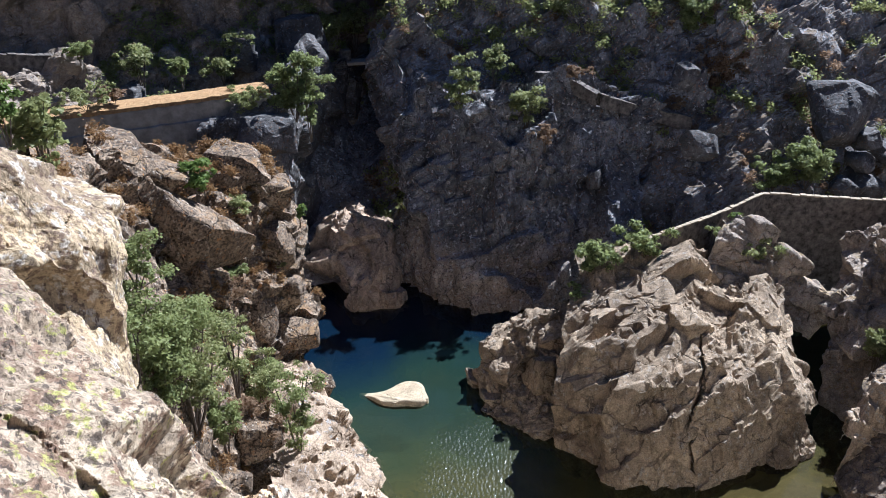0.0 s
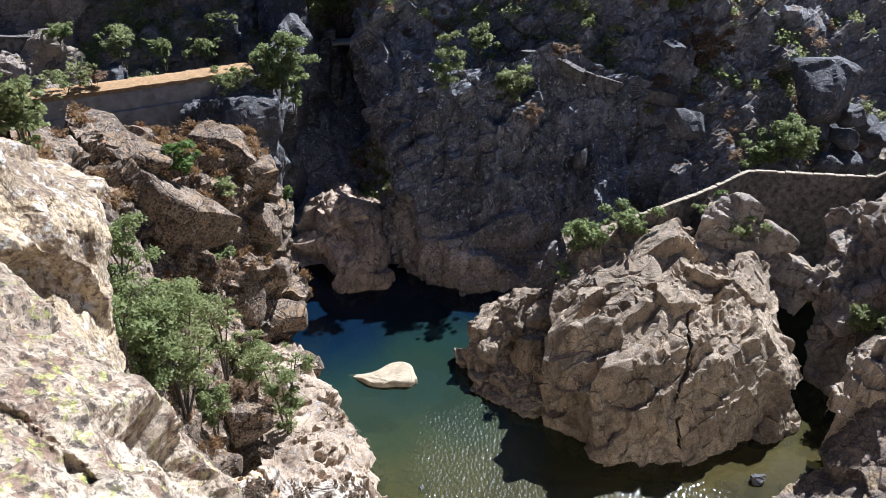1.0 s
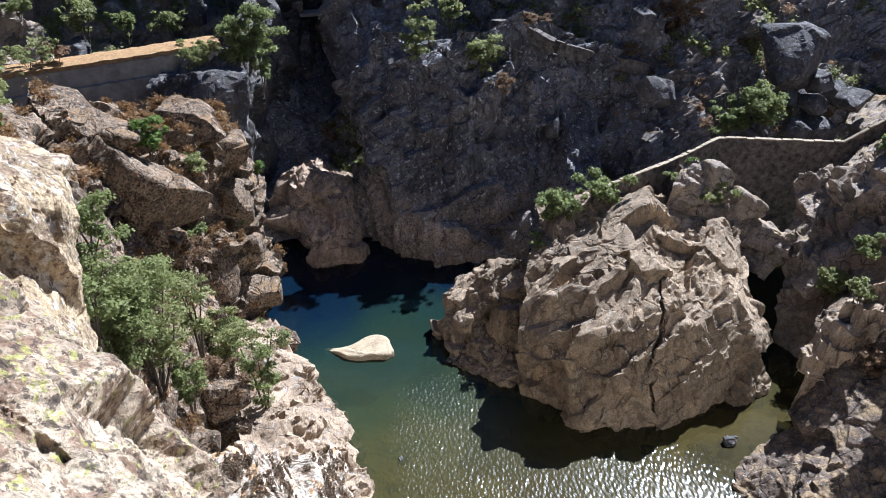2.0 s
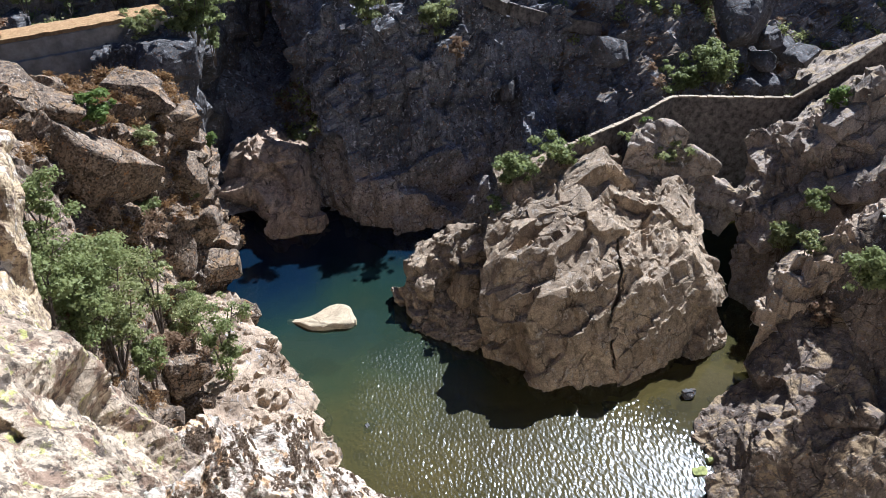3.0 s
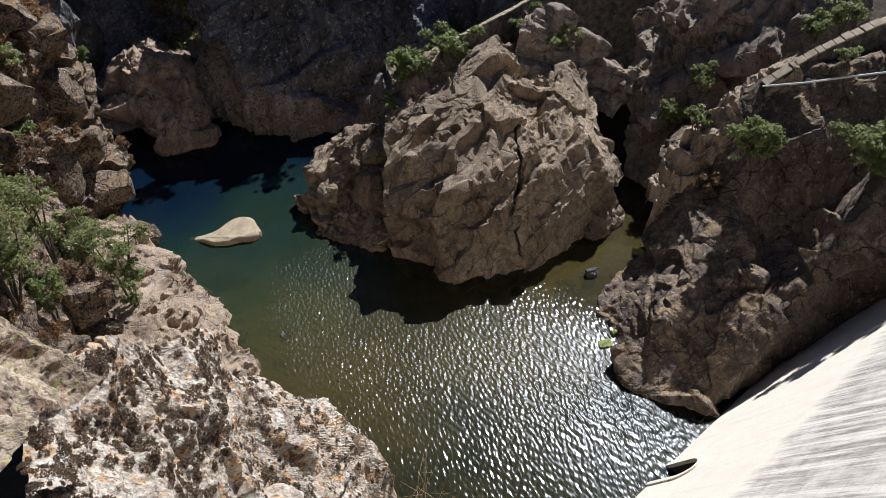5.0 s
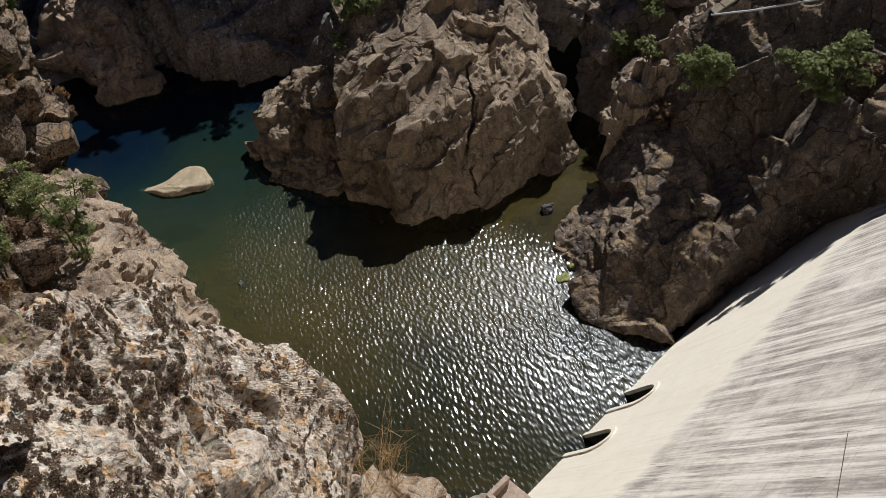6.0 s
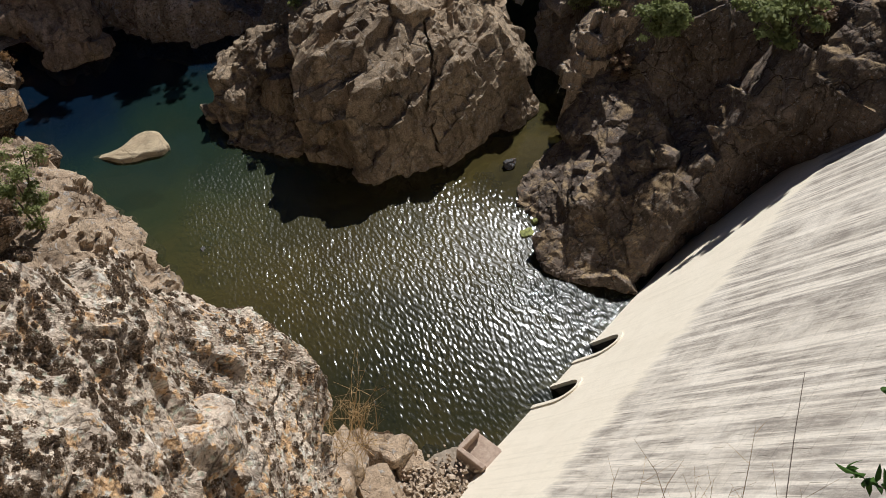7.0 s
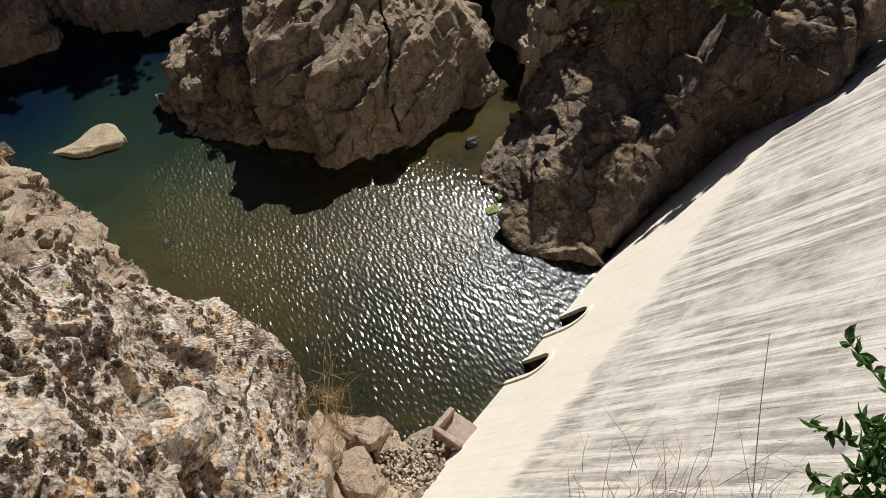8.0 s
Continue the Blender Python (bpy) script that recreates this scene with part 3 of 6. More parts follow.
# ---------------------------------------------------------------- hillsides and cliffs
HILL = [
    [(-5.7, 63.7, -2.7), (-4.1, 54.8, 1.9), (0.7, 54.0, 0.8), (9.3, 52.2, -0.6), (15.2, 50.2, -0.4), (21.2, 49.6, -0.1), (27.6, 49.9, -0.7), (35.4, 50.9, -1.3), (47.9, 51.0, -2.9)],
    [(-5.8, 67.8, 0.5), (-4.1, 57.9, 4.9), (0.7, 57.0, 4.3), (9.4, 55.2, 3.6), (15.4, 52.8, 2.9), (21.3, 51.8, 3.5), (28.3, 52.9, 1.9), (36.9, 54.7, 0.5), (49.8, 54.7, -1.1)],
    [(-5.9, 69.8, 4.2), (-4.2, 59.4, 8.1), (0.7, 59.0, 7.7), (9.3, 56.7, 7.2), (15.4, 54.9, 6.6), (21.5, 54.1, 6.5), (28.7, 55.3, 5.0), (37.3, 57.2, 3.7), (50.4, 57.5, 2.5)],
    [(-5.9, 72.8, 8.7), (-4.2, 61.4, 12.0), (0.7, 61.6, 11.0), (9.4, 59.2, 10.4), (15.6, 57.6, 10.1), (21.8, 56.8, 9.9), (29.0, 58.3, 8.9), (37.8, 60.0, 7.3), (51.3, 61.0, 7.0)],
    [(-6.0, 75.8, 12.7), (-4.2, 63.4, 15.5), (0.7, 64.2, 14.4), (9.5, 61.7, 13.7), (15.9, 60.1, 13.3), (22.1, 59.5, 13.4), (29.4, 60.8, 12.1), (38.3, 63.2, 11.5), (51.9, 64.2, 11.2)],
    [(-6.0, 78.8, 17.3), (-4.2, 65.9, 19.4), (0.8, 66.9, 17.9), (9.7, 64.9, 17.8), (16.0, 63.5, 17.6), (22.4, 62.6, 17.4), (29.8, 64.0, 16.2), (38.9, 66.5, 15.7), (52.8, 67.9, 15.9)],
    [(-6.1, 83.8, 24.8), (-4.4, 71.9, 22.0), (0.8, 72.9, 20.5), (10.2, 70.9, 20.4), (16.8, 69.5, 20.2), (23.5, 68.6, 20.0), (31.3, 70.0, 18.8), (40.8, 72.5, 18.3), (55.4, 73.9, 18.5)],
    [(-6.9, 99.8, 33.9), (-5.0, 93.9, 28.4), (1.0, 94.9, 26.9), (11.6, 92.9, 26.8), (19.2, 91.5, 26.6), (26.9, 90.6, 26.4), (35.8, 92.0, 25.2), (46.7, 94.5, 24.7), (63.4, 95.9, 24.9)],
]
east = cliff("hillside_east", HILL, 0.27, 5.0, 0.9, M_HILL, 11, "steep shaded hillside of dark rock and scrub", "hillside", "structure", squash=(1.1, 1, 0.75), lean=0.45, stairs=((0.7, 0.2, 0.5), 2.0, 0.8))
HILL_WEST = [
    [(-36.7, 44.9, 13.0), (-32.6, 50.4, 11.8), (-28.1, 55.2, 10.5), (-22.8, 58.7, 9.7), (-17.2, 60.6, 9.3), (-12.5, 61.8, 4.7), (-8.3, 65.5, 1.5), (-4.9, 67.8, 0.5)],
    [(-38.5, 48.6, 14.7), (-33.6, 53.3, 13.6), (-29.0, 58.2, 12.3), (-23.5, 61.7, 11.5), (-17.8, 63.6, 10.9), (-12.6, 64.8, 8.6), (-8.7, 67.4, 6.1), (-5.0, 70.8, 4.4)],
    [(-39.2, 50.6, 16.7), (-34.3, 55.2, 15.0), (-29.3, 59.7, 13.7), (-23.8, 63.2, 12.9), (-18.0, 65.6, 12.7), (-13.5, 66.6, 12.4), (-9.2, 69.4, 10.7), (-5.1, 74.8, 8.6)],
    [(-40.1, 52.4, 17.7), (-35.5, 58.0, 15.6), (-30.3, 62.5, 14.6), (-24.4, 65.6, 14.0), (-18.2, 67.6, 14.6), (-13.7, 68.6, 14.6), (-9.3, 71.4, 12.4), (-5.2, 78.8, 12.0)],
    [(-40.0, 53.7, 20.3), (-35.3, 59.1, 18.5), (-30.1, 63.5, 17.7), (-24.1, 66.8, 17.5), (-18.1, 68.6, 17.6), (-13.7, 70.2, 17.1), (-9.2, 72.4, 15.9), (-5.1, 79.8, 17.2)],
    [(-40.6, 57.0, 24.8), (-35.2, 61.6, 23.6), (-29.9, 66.1, 23.1), (-24.0, 69.5, 23.2), (-18.0, 71.3, 23.5), (-13.6, 72.7, 23.3), (-9.2, 75.4, 22.6), (-5.1, 83.8, 24.8)],
    [(-53.6, 79.6, 31.4), (-46.0, 85.4, 31.0), (-38.4, 90.2, 31.1), (-31.0, 95.1, 31.7), (-23.1, 97.3, 32.3), (-17.3, 98.5, 32.3), (-11.7, 102.3, 31.8), (-6.3, 109.8, 34.3)],
]
west = cliff("hillside_west", HILL_WEST, 0.25, 4.2, 1.1, M_TAN, 23, "shaded rocky hillside above the canal path", "hillside", "structure", squash=(1, 1, 0.7), lean=0.55)
CENTRAL = [
    [(-3.9, 50.0, -0.3), (-1.6, 49.4, -0.4), (-0.6, 47.9, -0.7), (0.8, 46.8, -0.8), (3.0, 45.9, -1.7), (5.9, 46.6, -3.9), (9.2, 46.7, -4.0), (13.3, 48.2, -5.1)],
    [(-3.5, 51.1, 0.0), (-1.7, 50.0, -0.0), (-0.6, 48.4, -0.3), (0.8, 47.4, -0.3), (3.2, 46.4, -1.2), (5.9, 47.0, -2.3), (9.1, 47.1, -2.3), (13.1, 48.8, -2.9)],
    [(-3.5, 51.9, 1.0), (-1.7, 50.5, 3.2), (-0.4, 48.8, 2.3), (1.4, 48.0, 2.3), (3.8, 47.5, 1.7), (6.2, 47.6, 0.2), (9.0, 47.5, -0.7), (13.4, 49.2, -0.8)],
    [(-2.9, 53.9, 3.8), (-1.6, 52.1, 6.0), (0.2, 50.4, 5.1), (2.2, 49.8, 5.4), (4.5, 49.1, 4.8), (7.0, 49.3, 3.8), (9.5, 49.5, 2.8), (13.9, 50.8, 2.1)],
    [(-2.7, 55.9, 7.1), (-1.6, 53.9, 9.2), (0.2, 52.4, 8.6), (2.6, 51.7, 8.8), (5.0, 51.5, 8.9), (7.4, 51.7, 8.0), (10.3, 51.9, 7.0), (14.3, 53.1, 6.0)],
    [(-3.2, 57.9, 10.9), (-1.6, 54.9, 11.0), (0.7, 54.2, 11.7), (3.0, 53.9, 12.6), (5.4, 53.6, 12.7), (7.9, 54.1, 12.2), (11.1, 54.5, 11.5), (15.2, 55.3, 10.0)],
    [(-3.7, 61.9, 13.7), (-1.4, 57.4, 13.6), (1.1, 55.6, 13.3), (3.4, 55.0, 13.8), (5.8, 54.7, 13.9), (8.7, 56.4, 14.7), (12.1, 56.3, 13.5), (16.1, 56.9, 11.6)],
]
cliff("cliff", CENTRAL, 0.12, 3.4, 0.55, M_WASHED, 37, "dark vertical cliff with lichen ledges above the river", squash=(1.3, 1.3, 0.6), tilt=(8, 12, 20), lean=0.36, stairs=((0.9, 0.25, 0.2), 1.3, 0.8))
PATH_CLIFF = [
    [(-17.1, 47.0, 5.5), (-14.8, 48.3, 5.2), (-12.5, 49.4, 3.8), (-11.3, 50.8, 2.1), (-10.4, 52.5, 0.7), (-10.4, 57.1, -2.4), (-7.2, 61.6, -4.4)],
    [(-16.4, 47.8, 9.2), (-14.5, 48.9, 8.7), (-12.1, 50.1, 8.2), (-10.7, 51.4, 7.2), (-10.2, 53.0, 7.0), (-10.2, 59.1, 4.8), (-7.1, 63.6, 2.4)],
    [(-15.8, 48.5, 12.1), (-14.1, 49.0, 12.5), (-11.8, 50.3, 11.8), (-10.6, 51.9, 10.8), (-10.4, 54.5, 10.3), (-10.3, 61.1, 7.4), (-7.2, 65.6, 4.2)],
    [(-15.6, 49.4, 12.9), (-14.1, 49.6, 13.3), (-11.8, 50.9, 13.2), (-10.8, 52.3, 12.5), (-10.7, 56.0, 11.9), (-10.2, 62.2, 9.9), (-7.3, 67.6, 6.1)],
    [(-15.2, 51.3, 13.4), (-13.8, 51.7, 13.5), (-11.9, 52.7, 13.8), (-10.7, 54.5, 14.1), (-10.5, 59.1, 14.4), (-9.4, 64.3, 12.6), (-7.3, 70.6, 9.8)],
    [(-16.1, 54.7, 13.2), (-14.6, 55.1, 13.3), (-12.7, 56.6, 13.2), (-11.5, 58.9, 14.5), (-10.9, 63.1, 15.2), (-8.9, 67.4, 12.2), (-7.1, 74.7, 11.1)],
]
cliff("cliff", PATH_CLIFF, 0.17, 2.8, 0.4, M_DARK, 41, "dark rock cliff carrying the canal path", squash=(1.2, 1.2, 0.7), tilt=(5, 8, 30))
INLET = [
    [(-11.4, 48.7, 1.4), (-8.4, 49.8, 0.8), (-5.2, 50.7, 0.2), (-1.8, 51.0, 0.1)],
    [(-12.1, 53.1, 1.8), (-8.8, 53.8, 1.5), (-5.5, 54.7, 1.0), (-1.9, 55.0, 1.3)],
    [(-12.5, 56.1, 3.2), (-9.1, 56.8, 2.9), (-5.6, 57.7, 2.9), (-2.0, 58.0, 3.3)],
    [(-12.8, 58.6, 5.5), (-9.3, 59.8, 5.0), (-5.8, 60.7, 4.6), (-2.0, 61.0, 5.0)],
    [(-12.3, 61.8, 6.7), (-9.2, 63.3, 6.6), (-6.1, 65.7, 6.2), (-2.1, 65.0, 7.0)],
    [(-11.8, 66.0, 9.2), (-9.2, 68.4, 9.0), (-5.9, 71.8, 9.0), (-2.2, 70.0, 9.5)],
]
cliff("inlet_slope", INLET, 0.2, 2.4, 0.45, M_WASHED, 47, "shaded brown rocky slope at the head of the inlet", "slope", "structure")
TALL = [
    [(-12.4, 56.0, -2.0), (-10.2, 54.1, -2.0), (-8.1, 52.9, -2.0), (-6.3, 49.3, -2.0), (-3.5, 49.7, -2.0), (-2.9, 51.3, -2.0)],
    [(-11.4, 53.1, 0.0), (-9.4, 51.5, 0.0), (-7.7, 50.6, 0.0), (-6.0, 47.3, 0.0), (-3.3, 47.5, 0.0), (-2.8, 49.2, 0.0)],
    [(-10.8, 51.4, 1.7), (-9.0, 50.2, 2.1), (-7.5, 49.9, 2.5), (-6.2, 48.6, 1.8), (-3.9, 48.8, 2.2), (-3.1, 50.4, 1.5)],
    [(-10.3, 53.0, 1.2), (-8.6, 51.8, 3.3), (-7.5, 51.4, 3.9), (-6.1, 50.6, 3.4), (-4.1, 50.8, 3.8), (-3.3, 52.4, 2.2)],
    [(-10.1, 55.1, 0.4), (-8.6, 53.8, 3.9), (-7.5, 53.5, 4.7), (-5.6, 52.7, 4.7), (-4.2, 52.8, 3.8), (-3.4, 54.4, 2.4)],
    [(-10.4, 59.1, -1.8), (-8.9, 58.3, 1.7), (-7.7, 57.5, 3.3), (-6.0, 56.7, 3.5), (-4.4, 56.8, 2.2), (-3.3, 57.9, 0.6)],
]
stack = cliff("river_rock", TALL, 0.08, 2.4, 0.28, M_STACK, 53, "twin water-worn granite stack rising from the pool", "rock", squash=(1.2, 1.2, 0.6), tilt=(6, 5, 10), lean=0.36, ease=1.0, stairs=((0.9, 0.3, 0.15), 0.9, 0.5, 0.5))
RIGHT_SLOPE = [
    [(20.2, 33.4, -2.0), (22.7, 33.0, -2.0), (25.0, 32.6, -0.1), (26.7, 32.5, 2.2), (29.3, 31.6, 4.2), (33.2, 30.5, 5.8)],
    [(21.6, 36.1, -0.8), (23.4, 35.6, 0.3), (25.2, 34.9, 1.9), (26.9, 34.3, 3.8), (29.5, 33.4, 5.7), (33.8, 32.1, 7.2)],
    [(22.4, 38.5, 2.6), (23.5, 37.3, 3.7), (25.5, 36.6, 4.4), (27.5, 35.7, 5.5), (30.1, 34.9, 7.7), (34.2, 33.8, 9.4)],
    [(23.4, 41.4, 4.9), (24.1, 39.3, 5.7), (25.8, 38.5, 6.7), (27.8, 37.7, 8.1), (30.7, 37.0, 9.8), (34.9, 35.9, 11.4)],
    [(24.6, 43.6, 6.5), (25.5, 41.9, 7.3), (26.6, 40.0, 9.3), (28.4, 39.4, 10.7), (31.3, 39.1, 11.9), (36.2, 38.8, 13.4)],
    [(26.0, 45.1, 6.9), (27.1, 43.3, 8.5), (28.0, 41.7, 10.3), (29.6, 41.4, 11.5), (32.8, 41.8, 12.7), (37.7, 41.5, 14.6)],
    [(30.2, 49.6, 5.0), (32.4, 49.4, 6.3), (34.2, 49.4, 7.5), (36.3, 49.1, 8.7), (39.0, 49.6, 10.5), (44.0, 49.3, 13.5)],
    [(36.3, 57.6, 5.9), (38.1, 56.4, 7.6), (40.0, 56.3, 8.9), (42.4, 55.8, 10.8), (45.5, 55.9, 12.8), (50.0, 56.0, 15.5)],
]
slope = cliff("rock_slope", RIGHT_SLOPE, 0.12, 3.0, 0.55, M_TAN, 67, "broken rocky slope with ledges beside the ravine", tilt=(30, 25, 10), lean=0.34, stairs=((-0.45, 0.0, 0.9), 1.2, 0.9))
RIGHT_CLIFF = [
    [(17.1, 28.6, -2.0), (15.7, 23.7, -2.0), (16.5, 21.6, -2.0), (19.1, 19.9, -2.0), (25.2, 20.7, 1.5), (27.9, 17.8, 6.1), (31.0, 18.5, 8.5)],
    [(16.1, 27.3, 0.0), (15.0, 22.5, 0.0), (15.7, 20.6, 0.0), (18.2, 19.2, 0.0), (24.7, 20.5, 2.6), (27.2, 17.4, 7.5), (29.9, 18.3, 9.9)],
    [(17.9, 28.5, 0.9), (17.2, 23.5, 2.3), (18.1, 21.6, 1.8), (20.6, 20.2, 3.1), (24.9, 20.9, 6.3), (27.6, 18.2, 10.2), (29.8, 18.6, 13.3)],
    [(20.2, 29.3, 2.8), (19.8, 25.6, 3.5), (20.8, 23.5, 3.4), (23.0, 22.2, 4.7), (25.9, 22.2, 7.8), (28.6, 19.4, 11.4), (30.8, 19.7, 14.5)],
    [(20.9, 30.7, 4.3), (21.9, 27.9, 4.8), (23.4, 25.7, 5.2), (25.5, 24.4, 6.7), (27.9, 24.4, 8.9), (30.4, 21.3, 12.5), (32.7, 21.4, 15.5)],
    [(21.2, 31.4, 4.7), (22.8, 30.6, 6.6), (24.1, 28.1, 8.1), (26.4, 26.5, 9.4), (28.9, 25.2, 10.6), (32.1, 22.6, 13.2), (34.5, 22.6, 16.2)],
    [(22.7, 33.3, 4.3), (24.3, 32.5, 6.4), (25.6, 29.9, 9.7), (27.7, 28.4, 10.9), (30.4, 27.1, 11.9), (34.2, 24.8, 13.8), (36.7, 24.7, 16.8)],
    [(24.0, 34.6, 3.3), (25.4, 33.6, 5.5), (27.3, 31.4, 8.6), (29.6, 30.0, 9.8), (32.4, 28.6, 10.9), (36.8, 26.4, 12.7), (39.3, 26.2, 16.0)],
    [(25.1, 35.0, 0.3), (26.6, 33.9, 2.7), (29.2, 32.5, 5.6), (31.6, 30.9, 7.0), (34.9, 29.6, 8.0), (39.7, 27.5, 10.3), (42.2, 27.2, 14.0)],
]
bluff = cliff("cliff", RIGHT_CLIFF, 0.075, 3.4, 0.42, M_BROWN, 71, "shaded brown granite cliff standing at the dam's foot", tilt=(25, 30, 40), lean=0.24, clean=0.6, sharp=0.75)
CREST_LINE = [(19.6, 30.2, 3.4), (20.6, 30.8, 4.6), (21.9, 30.9, 6.0), (23.4, 30.7, 7.5), (24.7, 30.3, 8.9), (26.2, 29.9, 10.4)]
CREST = [[(x + dx, y + dy, z + dz) for x, y, z in CREST_LINE] for dx, dy, dz in ((-0.5, -1.5, -1.6), (-0.1, -0.9, 0.25), (0.2, 0.0, 0.6), (0.6, 0.9, 0.6), (1.0, 1.6, -1.6))]
# paler than the cliff's granite: sunlight along the crest is put into the colour
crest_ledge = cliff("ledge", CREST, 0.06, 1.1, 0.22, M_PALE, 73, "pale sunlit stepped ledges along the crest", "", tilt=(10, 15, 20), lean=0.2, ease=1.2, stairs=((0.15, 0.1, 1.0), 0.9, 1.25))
crest_ledge.parent = bluff
KNOB = [
    [(15.6, 40.4, 4.9), (16.8, 40.3, 4.9), (18.3, 40.1, 4.6), (19.5, 39.9, 4.4), (20.9, 39.9, 3.5), (22.3, 40.3, 2.3)],
    [(15.8, 41.3, 7.1), (16.9, 41.2, 7.0), (18.3, 40.9, 6.3), (19.6, 40.8, 5.6), (21.0, 41.0, 5.3), (24.0, 41.1, 3.8)],
    [(16.2, 42.0, 8.4), (17.1, 42.0, 8.8), (18.5, 41.9, 8.3), (19.8, 41.8, 7.4), (21.2, 42.0, 5.8), (24.1, 42.2, 4.0)],
    [(16.8, 42.9, 8.8), (17.6, 43.0, 9.0), (18.5, 42.8, 9.0), (19.7, 42.7, 8.3), (21.5, 43.0, 5.5), (23.9, 43.4, 3.7)],
    [(18.2, 45.6, 6.6), (18.8, 45.3, 7.1), (19.8, 45.4, 7.0), (21.1, 45.4, 6.1), (22.7, 45.2, 3.3), (24.8, 44.7, 2.1)],
]
outcrop = cliff("outcrop", KNOB, 0.10, 2.0, 0.35, M_TAN, 83, "grey lichened rock knob below the old stone wall", "rock", stairs=((0.3, 0.0, 0.9), 0.9, 0.9))
DOME = [
    [(6.3, 35.1, -2.0), (8.1, 33.5, -2.0), (9.3, 31.9, -2.0), (11.9, 31.7, -2.0), (15.5, 32.5, -2.0), (18.8, 33.3, -2.0), (21.5, 35.1, -2.0)],
    [(6.3, 33.5, 0.0), (7.9, 32.0, -0.0), (9.1, 30.7, 0.0), (11.4, 30.5, 0.0), (14.8, 31.2, 0.0), (17.7, 32.0, 0.0), (20.1, 33.5, 0.0)],
    [(6.1, 33.9, 4.2), (7.9, 32.9, 4.9), (9.2, 32.2, 4.5), (11.4, 31.9, 4.5), (14.4, 32.5, 4.5), (17.8, 33.3, 3.9), (19.7, 34.2, 2.1)],
    [(6.4, 36.6, 5.3), (8.7, 35.5, 6.2), (10.0, 34.9, 6.4), (12.3, 34.6, 6.4), (15.2, 35.4, 5.9), (18.7, 36.2, 4.9), (20.5, 37.3, 2.5)],
    [(7.2, 39.3, 6.8), (9.1, 38.5, 7.0), (11.1, 37.9, 7.2), (13.3, 37.7, 7.1), (15.5, 38.1, 6.6), (18.4, 38.6, 6.2), (20.2, 39.0, 4.7)],
    [(8.0, 41.9, 7.0), (10.0, 41.9, 7.6), (12.4, 41.9, 7.8), (14.7, 41.3, 7.8), (16.3, 40.9, 6.5), (19.1, 40.8, 5.9), (20.9, 41.0, 4.1)],
    [(8.6, 45.2, 4.8), (10.7, 44.8, 5.6), (13.1, 44.1, 6.2), (15.5, 43.4, 6.0), (17.5, 43.7, 4.1), (20.3, 43.0, 3.4), (22.0, 42.7, 1.7)],
]
dome = cliff("rock_dome", DOME, 0.05, 2.9, 0.34, M_DOME, 97, "great rounded granite dome with fractured ledges at the water", "rock", tilt=(0, -35, 12), squash=(0.6, 1.2, 1.5), lean=0.24, clean=0.6, sharp=1.0, stairs=((-0.42, 0.1, 0.9), 1.35, 0.85, 0.42))
PROMONTORY = [
    [(1.5, 41.6, -2.0), (2.4, 38.0, -2.0), (4.4, 36.4, -2.0), (6.0, 35.4, -2.0), (7.3, 35.0, -2.0)],
    [(1.9, 39.8, 0.0), (2.4, 36.4, -0.0), (4.3, 34.8, 0.0), (5.7, 34.1, 0.0), (6.9, 33.5, 0.0)],
    [(2.2, 38.7, 1.8), (3.5, 37.4, 1.0), (5.1, 36.4, 1.0), (6.5, 35.6, 0.8), (7.6, 35.2, 0.6)],
    [(2.8, 40.4, 2.1), (4.1, 39.1, 2.9), (5.5, 38.1, 3.2), (6.7, 37.4, 3.1), (7.8, 37.0, 2.9)],
    [(3.5, 41.9, 1.9), (4.8, 40.7, 3.6), (6.5, 39.8, 4.7), (7.2, 39.4, 5.0), (8.1, 38.8, 5.3)],
    [(4.3, 44.8, -0.8), (5.7, 44.1, 0.4), (7.2, 43.4, 1.6), (8.1, 43.3, 2.1), (8.8, 42.1, 2.8)],
]
spur = cliff("rock_promontory", PROMONTORY, 0.06, 1.6, 0.35, M_DOME, 101, "low broken granite spur running into the pool", "rock", tilt=(30, 30, 10), lean=0.3, stairs=((-0.3, -0.1, 0.9), 0.8, 0.8))
